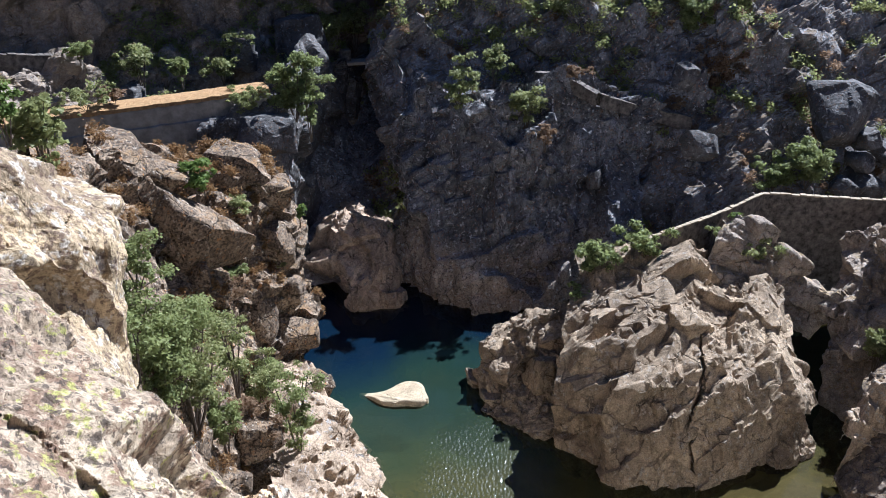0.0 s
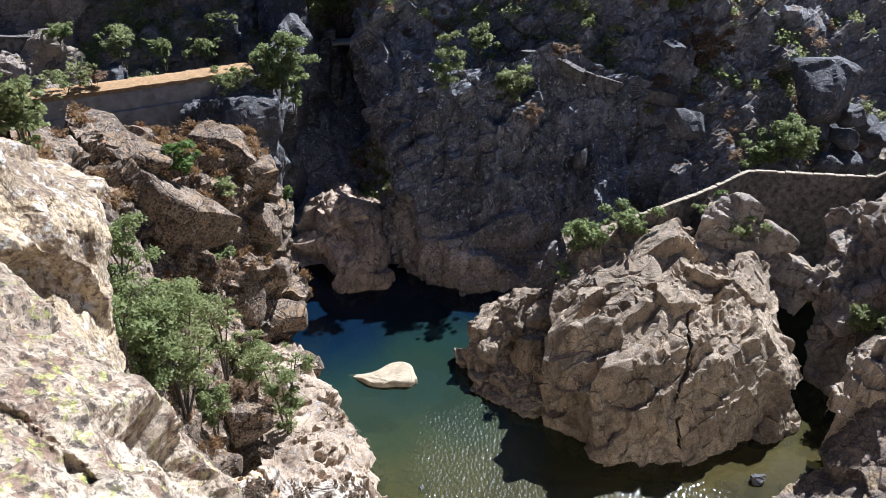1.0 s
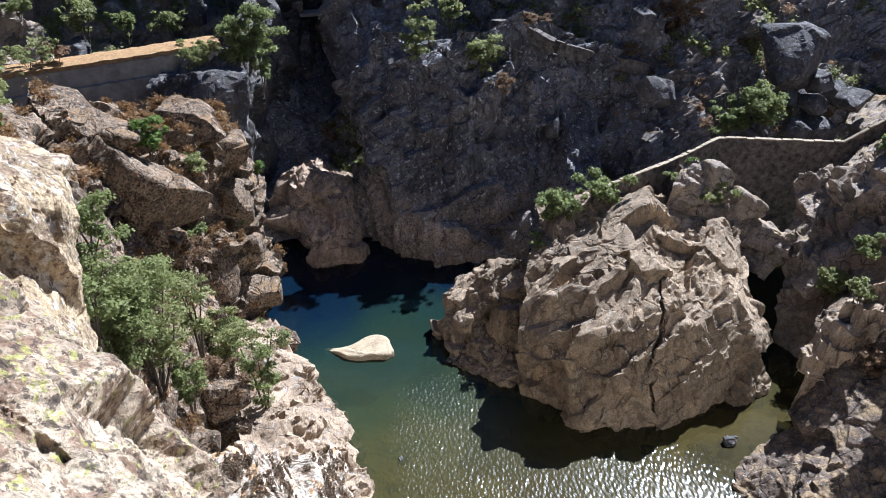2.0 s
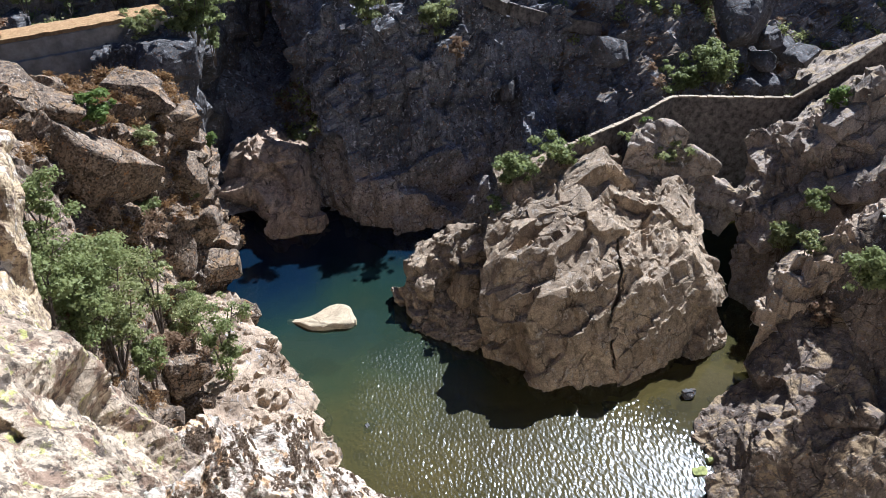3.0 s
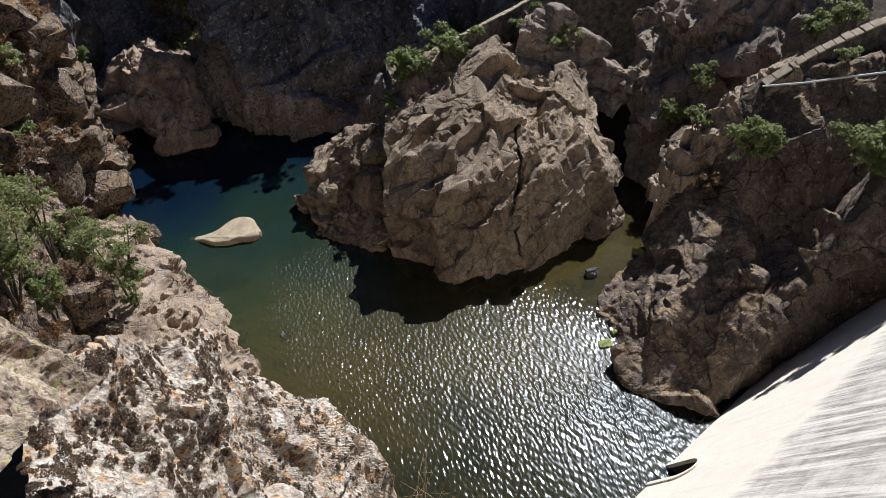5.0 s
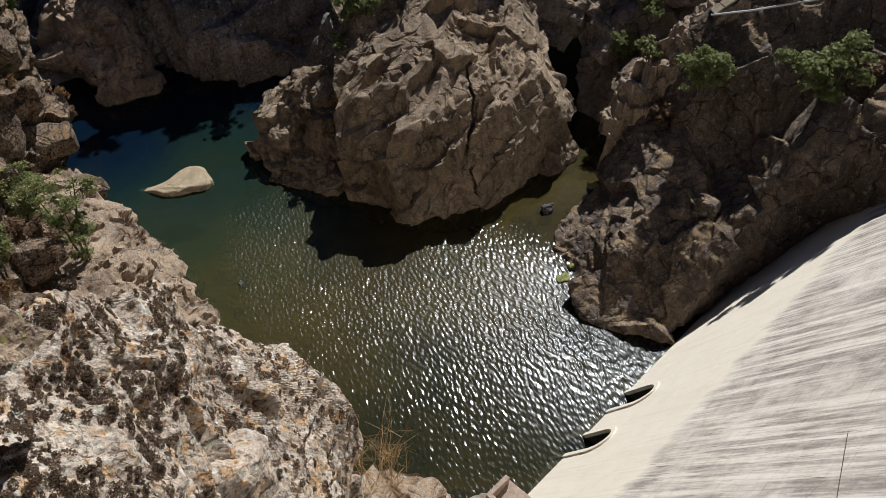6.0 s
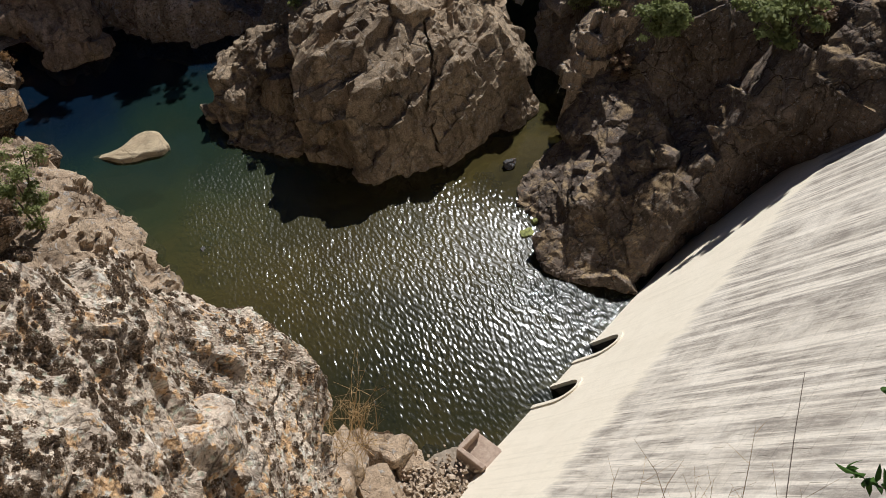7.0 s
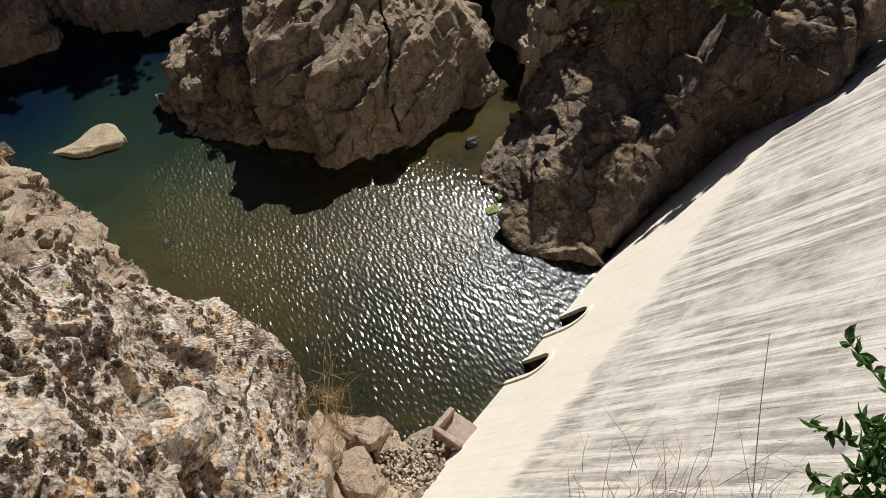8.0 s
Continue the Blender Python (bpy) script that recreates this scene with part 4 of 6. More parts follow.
PINNACLE = [
    [(-14.8, 36.0, 0.0), (-10.4, 36.8, 0.0), (-9.5, 41.1, -1.0), (-9.5, 44.0, -2.0), (-9.4, 46.7, -2.0), (-9.7, 49.6, -2.0), (-9.8, 52.8, -2.0)],
    [(-11.8, 29.8, 8.3), (-10.0, 35.6, 4.1), (-9.5, 38.3, 2.1), (-9.1, 40.0, 1.4), (-8.5, 41.3, 1.6), (-8.5, 42.6, 2.5), (-8.9, 45.1, 2.7)],
    [(-12.5, 30.6, 10.3), (-10.7, 35.9, 6.8), (-9.6, 38.8, 4.9), (-8.7, 40.5, 3.9), (-8.5, 41.7, 3.7), (-8.8, 42.9, 4.4), (-9.4, 46.1, 3.8)],
    [(-13.8, 30.5, 12.9), (-11.6, 35.1, 10.0), (-10.1, 38.2, 8.0), (-9.0, 40.2, 7.0), (-8.7, 41.9, 6.2), (-8.8, 43.1, 6.5), (-9.5, 46.5, 5.3)],
    [(-14.4, 30.8, 15.0), (-12.5, 34.8, 12.8), (-10.5, 38.6, 10.9), (-9.2, 41.0, 9.7), (-8.6, 42.3, 8.3), (-8.7, 43.6, 8.2), (-9.5, 47.1, 6.7)],
    [(-15.4, 32.5, 16.9), (-13.4, 36.1, 14.9), (-11.1, 39.5, 12.8), (-9.8, 41.3, 12.2), (-9.3, 43.0, 10.8), (-9.2, 44.6, 9.0), (-9.9, 47.5, 7.3)],
    [(-16.7, 35.2, 17.3), (-14.4, 38.4, 15.0), (-12.5, 41.1, 14.2), (-11.2, 43.1, 13.1), (-10.7, 44.7, 11.7), (-10.4, 46.9, 8.8), (-10.5, 48.9, 6.7)],
    [(-19.0, 39.7, 14.7), (-15.9, 42.1, 12.4), (-13.9, 44.9, 11.6), (-12.2, 46.4, 10.6), (-11.5, 47.6, 9.3), (-11.1, 49.8, 6.2), (-11.2, 51.8, 4.4)],
]
crag = cliff("cliff", PINNACLE, 0.065, 2.3, 0.5, M_PINN, 113, "jointed granite crag with orange lichen and scrub", tilt=(20, 25, 35), squash=(0.8, 0.9, 1.9), lean=0.3, clean=0.6, stairs=((0.5, 0.1, 0.85), 1.5, 0.9))
SCRUB_SLOPE = [
    [(-7.5, 28.5, -1.9), (-8.9, 25.5, 2.5), (-9.7, 22.0, 7.2), (-9.8, 18.6, 11.7), (-9.6, 15.8, 15.0)],
    [(-8.0, 31.0, -0.5), (-9.0, 27.6, 3.5), (-9.9, 24.0, 8.1), (-10.0, 20.1, 12.6), (-9.7, 16.9, 16.0)],
    [(-8.7, 33.9, 0.8), (-9.6, 30.0, 4.8), (-10.3, 26.0, 9.3), (-10.3, 21.7, 13.8), (-10.1, 18.4, 16.6)],
    [(-9.2, 36.4, 1.6), (-10.1, 32.5, 5.7), (-10.9, 27.9, 10.3), (-11.1, 23.5, 14.3), (-10.8, 20.3, 16.9)],
    [(-10.5, 37.6, 3.5), (-11.4, 34.7, 6.6), (-12.2, 30.7, 10.8), (-12.3, 26.3, 15.1), (-11.8, 22.0, 17.9)],
    [(-12.4, 39.1, 6.3), (-13.1, 36.7, 8.5), (-13.9, 33.2, 13.0), (-13.9, 28.8, 17.5), (-13.5, 24.5, 20.0)],
    [(-14.4, 41.6, 8.7), (-15.0, 39.2, 10.6), (-16.4, 36.5, 14.4), (-17.0, 34.0, 17.2), (-16.8, 29.5, 19.5)],
]
scrub_slope = cliff("scrub_slope", SCRUB_SLOPE, 0.14, 2.0, 0.4, M_PINN, 127, "steep scrubby slope of earth and broken rock", "slope")
SHORE = [
    [(-10.1, 43.1, -2.0), (-8.9, 40.7, -2.0), (-7.0, 37.9, -2.0), (-5.0, 36.5, -2.0), (-3.7, 33.4, -2.0), (-2.5, 30.0, -2.0), (-1.7, 27.1, -2.0)],
    [(-8.9, 39.9, -0.0), (-8.0, 39.3, 0.0), (-6.9, 37.5, 0.0), (-4.8, 34.2, 0.0), (-3.7, 31.3, 0.0), (-2.5, 28.5, 0.0), (-1.6, 25.7, 0.0)],
    [(-8.8, 38.8, 1.6), (-7.8, 38.0, 1.5), (-7.0, 36.2, 1.5), (-5.4, 33.4, 1.4), (-4.3, 30.9, 1.2), (-3.0, 28.7, 0.8), (-2.4, 25.9, 0.5)],
    [(-9.1, 38.0, 2.2), (-8.2, 36.5, 2.5), (-7.5, 34.6, 2.4), (-6.3, 31.7, 2.5), (-5.2, 29.4, 2.3), (-3.9, 27.0, 2.3), (-3.3, 24.8, 2.2)],
    [(-9.7, 36.6, 2.9), (-8.8, 34.5, 2.9), (-8.0, 32.4, 2.7), (-7.4, 29.6, 2.9), (-6.5, 27.3, 2.9), (-5.2, 25.2, 3.2), (-4.5, 23.1, 3.1)],
    [(-10.5, 34.5, 3.7), (-9.5, 32.7, 3.6), (-8.5, 30.1, 3.5), (-7.9, 27.3, 3.6), (-7.2, 25.0, 3.9), (-6.3, 23.2, 4.1), (-5.6, 21.3, 4.3)],
]
cliff("shore_rock", SHORE, 0.055, 1.9, 0.26, M_PALE, 131, "pale sunlit granite ledges along the waterline", "rock", tilt=(30, 20, 50), lean=0.28, ease=1.6, stairs=((0.55, -0.25, 0.8), 1.1, 0.85))
BOULDER = [
    [(-5.4, 10.8, 20.3), (-5.8, 11.2, 20.9), (-6.2, 11.3, 21.8), (-6.6, 10.9, 22.5), (-6.9, 10.4, 23.3), (-7.4, 9.9, 24.0)],
    [(-6.5, 12.9, 19.9), (-6.2, 12.2, 20.6), (-6.5, 12.0, 21.7), (-6.9, 11.6, 22.5), (-7.2, 11.1, 23.3), (-7.7, 10.4, 24.1)],
    [(-6.8, 14.2, 20.8), (-6.5, 13.3, 21.7), (-6.8, 13.1, 22.3), (-7.2, 12.5, 23.0), (-7.5, 11.9, 23.8), (-8.0, 11.2, 24.5)],
    [(-7.1, 15.1, 21.7), (-6.6, 14.0, 22.6), (-7.0, 13.7, 22.9), (-7.3, 13.1, 23.5), (-7.7, 12.5, 24.1), (-8.2, 11.7, 24.8)],
    [(-7.3, 15.8, 22.4), (-6.9, 14.7, 23.1), (-7.2, 14.4, 23.5), (-7.5, 14.0, 23.9), (-7.9, 13.3, 24.6), (-8.5, 12.4, 25.2)],
    [(-7.9, 17.1, 21.9), (-7.9, 16.7, 22.3), (-8.3, 16.5, 22.7), (-8.7, 16.1, 23.2), (-9.2, 15.5, 23.9), (-9.9, 14.6, 24.6)],
    [(-9.3, 19.7, 19.9), (-9.6, 19.7, 20.2), (-10.2, 19.7, 20.8), (-11.0, 19.5, 21.2), (-11.3, 18.4, 22.1), (-11.8, 17.2, 23.1)],
]
cliff("near_boulder", BOULDER, 0.045, 2.6, 0.12, M_GOLD, 139, "big golden granite boulder with a sheer side", "boulder", tilt=(10, 12, 30), squash=(1, 1, 0.8), lean=0.15, rounds=2, ease=4.0, worn=0.14)
SLAB = [
    [(1.3, 9.2, 6.5), (1.4, 11.0, 6.8), (1.5, 12.2, 7.4), (1.7, 13.0, 7.9), (1.0, 13.6, 10.0), (-0.1, 13.4, 12.9), (-1.3, 12.5, 15.6), (-2.0, 12.0, 17.6)],
    [(1.1, 8.2, 9.4), (1.2, 9.8, 9.4), (1.4, 11.1, 9.6), (1.8, 12.1, 9.8), (1.3, 12.5, 11.8), (0.2, 12.4, 14.2), (-0.9, 11.8, 16.5), (-1.7, 11.3, 18.4)],
    [(0.2, 7.0, 13.0), (0.3, 8.3, 12.7), (0.5, 9.5, 12.6), (0.5, 10.4, 13.0), (0.3, 11.0, 13.9), (-0.4, 11.0, 15.8), (-1.2, 10.7, 17.6), (-1.9, 10.9, 18.9)],
    [(-1.0, 6.2, 16.2), (-0.8, 7.2, 16.0), (-0.7, 8.1, 15.9), (-0.7, 8.8, 16.3), (-0.8, 9.3, 16.9), (-1.2, 9.6, 17.9), (-1.7, 9.6, 18.9), (-2.3, 10.3, 19.6)],
    [(-1.9, 5.6, 18.3), (-1.6, 6.3, 18.5), (-1.5, 7.0, 18.5), (-1.5, 7.7, 18.6), (-1.6, 8.2, 18.9), (-1.8, 8.7, 19.3), (-2.2, 9.0, 19.9), (-2.7, 9.6, 20.1)],
    [(-2.7, 5.3, 19.7), (-2.5, 5.9, 20.0), (-2.4, 6.5, 20.1), (-2.4, 7.2, 19.8), (-2.5, 7.8, 19.9), (-2.7, 8.2, 20.2), (-3.0, 8.5, 20.6), (-3.3, 9.0, 20.6)],
    [(-3.3, 5.0, 21.0), (-3.2, 5.5, 21.2), (-3.1, 6.0, 21.3), (-3.2, 6.7, 21.1), (-3.4, 7.4, 20.9), (-3.5, 7.8, 21.0), (-3.7, 8.2, 21.2), (-4.0, 8.5, 21.3)],
]
slab = cliff("lichen_slab", SLAB, 0.045, 2.6, 0.09, M_SLAB, 149, "steep sunlit rock slab crusted with dark lichen and moss", "rock", tilt=(40, 20, 35), fine=0.3, lean=0.17, rounds=2, ease=3.0, worn=0.15, stairs=((0.25, -0.55, 0.8), 1.1, 0.55))
NEAR = [
    [(-2.4, 7.5, 21.6), (-3.0, 7.6, 22.6), (-3.7, 8.2, 22.9), (-4.4, 8.9, 23.3), (-5.3, 9.4, 23.8), (-6.0, 9.9, 24.1), (-6.9, 10.2, 24.5)],
    [(-2.2, 6.4, 22.8), (-2.7, 6.6, 23.5), (-3.2, 6.9, 24.0), (-3.8, 7.3, 24.4), (-4.6, 7.9, 24.7), (-5.3, 8.4, 24.9), (-6.2, 9.0, 25.1)],
    [(-2.2, 5.8, 23.5), (-2.6, 5.8, 24.1), (-3.1, 6.1, 24.5), (-3.6, 6.4, 24.8), (-4.1, 6.7, 25.1), (-4.7, 7.2, 25.3), (-5.5, 7.7, 25.5)],
    [(-2.2, 4.9, 24.1), (-2.5, 4.8, 24.9), (-2.9, 5.0, 25.2), (-3.4, 5.4, 25.3), (-4.0, 6.0, 25.3), (-4.5, 6.3, 25.4), (-5.2, 6.8, 25.6)],
    [(-2.2, 4.2, 24.6), (-2.4, 4.0, 25.3), (-2.8, 4.1, 25.6), (-3.1, 4.4, 25.7), (-3.6, 4.8, 25.7), (-4.2, 5.3, 25.7), (-4.9, 5.7, 25.8)],
    [(-2.4, 3.4, 25.1), (-2.5, 3.2, 25.7), (-2.8, 3.2, 26.1), (-3.0, 3.4, 26.1), (-3.5, 3.8, 26.1), (-4.0, 4.2, 26.1), (-4.6, 4.6, 26.1)],
]
near = cliff("sunlit_slab", NEAR, 0.032, 2.2, 0.07, M_NEAR, 151, "bright sunlit granite slab with lichen patches and a crack", "rock", tilt=(40, 25, 35), fine=0.35, lean=0.13, rounds=2, ease=4.0, worn=0.12, stairs=((0.4, -0.4, 0.8), 0.7, 0.4))

# the ledge of the abutment from which one looks down
LEDGE = [[(a * 0.94 + o * 0.34, -a * 0.34 + o * 0.94, z) for a in (-26, -14, -7, -3, -1, 0.6, 1.6)] for o, z in ((3.6, 0), (2.2, 14), (1.0, 25), (0.15, 28.05), (-0.6, 28.2), (-8, 28.6), (-40, 31))]
cliff("abutment_ledge", LEDGE, 0.3, 1.5, 0.02, M_NEAR, 161, "granite ledge of the dam's abutment", "rock", "structure", lean=0.02, keep=0.1)

# ---------------------------------------------------------------- the dam
FOOT, AXIS, OUT, RUN = Vector((8.4, 14.1, 0)), Vector((0.891, 0.454, 0)), Vector((-0.454, 0.891, 0)), 0.7


def on_dam(u, z, proud=0.0):
    face = Vector((OUT.x, OUT.y, RUN)).normalized()
    return FOOT + AXIS * u - OUT * (RUN * z) + Vector((0, 0, z)) + face * proud


def solid(bm, corners, thick):
    """A slab from a loop of corners, thickened by the vector thick."""
    a = [bm.verts.new(c) for c in corners]
    b = [bm.verts.new(c + thick) for c in corners]
    bm.faces.new(a)
    bm.faces.new(b[::-1])
    for i in range(len(a)):
        j = (i + 1) % len(a)
        bm.faces.new((a[j], a[i], b[i], b[j]))


dam = holder("dam", on_dam(0, 0), "old masonry gravity dam with a streaked sloping face", "dam", kind="structure")
SLOPE = math.hypot(RUN, 1)
FRAME = Matrix.Identity(4)
for r in range(3):
    FRAME[r][0] = AXIS[r]
    FRAME[r][1] = (-OUT * RUN + Vector((0, 0, 1)))[r] / SLOPE
    FRAME[r][2] = Vector((OUT.x, OUT.y, RUN)).normalized()[r]
    FRAME[r][3] = FOOT[r]
dam.matrix_world = FRAME
# in the dam's own axes: x along it, y up the slope, z out of the face
BAND = 6.5 * SLOPE
TOP = 29.0 * SLOPE
HOLES = [(3.15, 1.2), (6.2, 1.2)]


def arch(u, half, low, rise):
    pts = [(u - half, low)]
    pts += [(u - half * math.cos(a), low + 3.2 + rise * math.sin(a)) for a in np.linspace(0, math.pi, 17)]
    return pts + [(u + half, low)]


bm = bmesh.new()
loops = [[(-8, -4), (46, -4), (46, BAND), (-8, BAND)]] + [arch(u, w / 2, -1.2, 0.9) for u, w in HOLES]
edges = []
rims = []
for pts in loops:
    vs = [bm.verts.new((x, y, 0)) for x, y in pts]
    es = [bm.edges.new((vs[i], vs[(i + 1) % len(vs)])) for i in range(len(vs))]
    edges += es
    rims.append(vs)
bmesh.ops.triangle_fill(bm, edges=edges, use_beauty=True, normal=(0, 0, 1))
inward = FRAME.to_3x3().inverted() @ (-OUT * 2.5)
for vs in rims:
    if len(vs) == 4:
        continue
    tunnel = bmesh.new()
    front = [tunnel.verts.new(v.co + inward * 0.03) for v in vs]
    back = [tunnel.verts.new(v.co + inward) for v in vs]
    for i in range(len(vs)):
        j = (i + 1) % len(vs)
        tunnel.faces.new((front[i], front[j], back[j], back[i]))
    tunnel.faces.new(back)
    part("outlet", tunnel, M_TUNNEL_SHADE, dam, "tunnel of an arched outlet with painted-in shade")
part("apron", bm, M_APRON, dam, "pale smooth concrete apron at the dam's foot")
for u, w in HOLES:
    bm = bmesh.new()
    inner, outer = arch(u, w / 2, -1.2, 0.9), arch(u, w / 2 + 0.22, -1.2, 1.12)
    a = [bm.verts.new((x, y, 0.07)) for x, y in inner]
    b = [bm.verts.new((x, y, 0.07)) for x, y in outer]
    c = [bm.verts.new((x, y, -0.1)) for x, y in outer]
    e = [bm.verts.new((x, y, -0.1)) for x, y in inner]
    for i in range(len(a) - 1):
        bm.faces.new((a[i], a[i + 1], b[i + 1], b[i]))
        bm.faces.new((b[i], b[i + 1], c[i + 1], c[i]))
        bm.faces.new((a[i + 1], a[i], e[i], e[i + 1]))
    part("outlet_rim", bm, M_APRON, dam, "raised rim of an arched outlet")
# the apron is a little steeper than the face above it
for ob in dam.children:
    for v in ob.data.vertices:
        v.co.z -= 0.06 * max(0.0, BAND - v.co.y)
# body behind the face
bm = bmesh.new()
solid(bm, [Vector((x, y, -0.035)) for x, y in ((-8, BAND), (46, BAND), (46, TOP), (-8, TOP))], Vector((0, 0, -6)))
part("core", bm, M_CONC, dam)
bm = bmesh.new()
solid(bm, [FRAME.inverted() @ (on_dam(u, 29.0) + OUT * o) for u, o in ((-8, 0.5), (46, 0.5), (46, -4), (-8, -4))], FRAME.to_3x3().inverted() @ Vector((0, 0, 0.6)))
part("crest", bm, M_CONC, dam, "plain concrete crest")

# ---------------------------------------------------------------- trees and scrub
def tube(bm, pts, radii, sides=6):
    """A tapered, bent limb."""
    rings = []
    for i, (p, r) in enumerate(zip(pts, radii)):
        d = (Vector(pts[min(i + 1, len(pts) - 1)]) - Vector(pts[max(i - 1, 0)])).normalized()
        x = d.orthogonal().normalized()
        y = d.cross(x)
        rings.append([bm.verts.new(Vector(p) + (x * math.cos(a) + y * math.sin(a)) * r) for a in np.linspace(0, math.tau, sides, endpoint=False)])
    for a, b in zip(rings[:-1], rings[1:]):
        for i in range(sides):
            j = (i + 1) % sides
            bm.faces.new((a[i], a[j], b[j], b[i]))
    bm.faces.new(rings[-1])
    bm.faces.new(rings[0][::-1])


def leaf_mesh(name, centres, size, rng, material, stretch=1.7, out=None):
    """Many small kite-shaped leaves, slightly folded; out: the way they face, where they dress a clump."""
    n = len(centres)
    d = rng.normal(size=(n, 3))
    if out is None:
        d[:, 2] = d[:, 2] * 0.6 + 0.15
        side = rng.normal(size=(n, 3))
    else:
        side = out + rng.normal(size=(n, 3)) * 0.7
        d = np.cross(d, side)
    d /= np.linalg.norm(d, axis=1, keepdims=True) + 1e-9
    s = np.cross(d, side)
    s /= np.linalg.norm(s, axis=1, keepdims=True) + 1e-9
    up = np.cross(d, s)
    k = size * rng.uniform(0.6, 1.35, (n, 1))
    v = np.stack([centres - d * k * stretch * 0.5, centres + s * k * 0.5 + up * k * 0.12, centres + d * k * stretch * 0.5, centres - s * k * 0.5 + up * k * 0.12], 1)
    mesh = bpy.data.meshes.new(name)
    mesh.vertices.add(n * 4)
    mesh.vertices.foreach_set("co", v.reshape(-1).astype(np.float32))
    mesh.loops.add(n * 4)
    mesh.loops.foreach_set("vertex_index", np.arange(n * 4, dtype=np.int32))
    mesh.polygons.add(n)
    mesh.polygons.foreach_set("loop_start", np.arange(0, n * 4, 4, dtype=np.int32))
    mesh.update()
    mesh.validate()
    mesh.materials.append(material)
    return mesh


def tree(name, base, wide, high, material, seed, label, category="tree", leaf=0.12, density=1.0, low=0.12, group=""):
    """A trunk that forks into limbs, with clumps of leaves at their ends and gaps between."""
    rng = np.random.default_rng(seed)
    ob = holder(name, base, label, category, group)
    bm = bmesh.new()
    tips = []
    stems = max(2, int(2 + wide))
    for s in range(stems):
        a = math.tau * (s + rng.uniform(-0.3, 0.3)) / stems
        reach = wide * 0.5 * rng.uniform(0.35, 0.85)
        rise = high * rng.uniform(0.6, 0.95)
        p0 = np.array((0.05 * math.cos(a), 0.05 * math.sin(a), -0.4))
        p2 = np.array((reach * math.cos(a), reach * math.sin(a), rise))
        p1 = p2 * np.array((0.35, 0.35, 0.5)) + rng.normal(size=3) * 0.06 * wide
        r = 0.012 * high + 0.012
        tube(bm, [p0, p1, p2], [r, r * 0.65, r * 0.25], 5)
        for _ in range(3):
            q = p1 + (p2 - p1) * rng.uniform(0.2, 0.9)
            e = q + rng.normal(size=3) * np.array((0.2, 0.2, 0.13)) * wide + np.array((0, 0, 0.05 * high))
            tube(bm, [q, e], [r * 0.4, r * 0.15], 4)
            tips.append(e)
        tips.append(p2)
    part("trunk", bm, M_BARK, ob)
    extra = int(8 + 6 * wide)
    dirs = rng.normal(size=(extra, 3))
    dirs /= np.linalg.norm(dirs, axis=1, keepdims=True)
    shell = dirs * rng.uniform(0.45, 1.0, (extra, 1)) * np.array((wide * 0.42, wide * 0.42, high * (1 - low) * 0.42))
    shell[:, 2] += high * (0.5 + low * 0.5)
    hubs = np.concatenate([np.array(tips), shell])
    hubs[:, 2] = np.clip(hubs[:, 2], high * low, high)
    pts, out = [], []
    for h in hubs:
        r = (0.07 + min(wide, high * 1.2) * 0.10) * rng.uniform(0.45, 1.5)
        m = int(density * 10.0 * r * r / (leaf * leaf)) + 8
        d = rng.normal(size=(m, 3))
        d /= np.linalg.norm(d, axis=1, keepdims=True)
        d[:, 2] = np.where(d[:, 2] < -0.35, -d[:, 2], d[:, 2])
        pts.append(h + d * (r * rng.uniform(0.25, 1.0, (m, 1)) ** 0.6 * rng.uniform(0.8, 1.35, (m, 1))) * np.array((1, 1, 0.72)))
        out.append(d + np.array((0, 0, 0.5)))
    crown = new("crown", leaf_mesh("crown", np.concatenate(pts), leaf, rng, material, 1.5, np.concatenate(out)))
    crown.parent = ob
    return ob


def scrub(name, host, count, seed, label, size=(0.5, 1.5), material=None, leaf=0.15):
    """Low scrub scattered over a slope wherever it is flat enough to root."""
    rng = np.random.default_rng(seed)
    mesh = host.data
    co = np.zeros(len(mesh.vertices) * 3, np.float32)
    mesh.vertices.foreach_get("co", co)
    nm = np.zeros(len(mesh.vertices) * 3, np.float32)
    mesh.vertices.foreach_get("normal", nm)
    co, nm = co.reshape(-1, 3), nm.reshape(-1, 3)
    fit = np.abs(nm[:, 2]) * (0.6 + 0.8 * fractal(co / 6.0, seed, 3)) > 0.33
    co = co[fit]
    pts = []
    for p in co[rng.choice(len(co), min(count, len(co)), replace=False)]:
        w = rng.uniform(*size)
        m = int(70 * w * (0.15 / leaf) ** 1.4)
        pts.append(p + np.array((0, 0, w * 0.28)) + rng.normal(size=(m, 3)) * np.array((0.26, 0.26, 0.2)) * w)
    ob = new(name, leaf_mesh(name, np.concatenate(pts), leaf, rng, material, 1.7 if leaf > 0.1 else 3.0))
    return tagged(ob, label, "scrub", kind="stuff")


scrub("hillside_scrub", east, 950, 3, "low grey-green scrub over the shaded hillside", material=L_OLIVE)
scrub("dry_scrub", east, 420, 5, "dry brown grass and bracken on the hillside", (0.4, 1.0), L_DRY, 0.09)
scrub("hillside_scrub", west, 330, 7, "low grey-green scrub over the shaded hillside", material=L_OLIVE)
scrub("dry_grass", crag, 330, 9, "rust-brown dry grass and moss on the crag's ledges", (0.3, 0.8), L_RUST, 0.055)
scrub("dry_grass", scrub_slope, 150, 10, "rust-brown dry grass between the shrubs", (0.3, 0.8), L_RUST, 0.055)
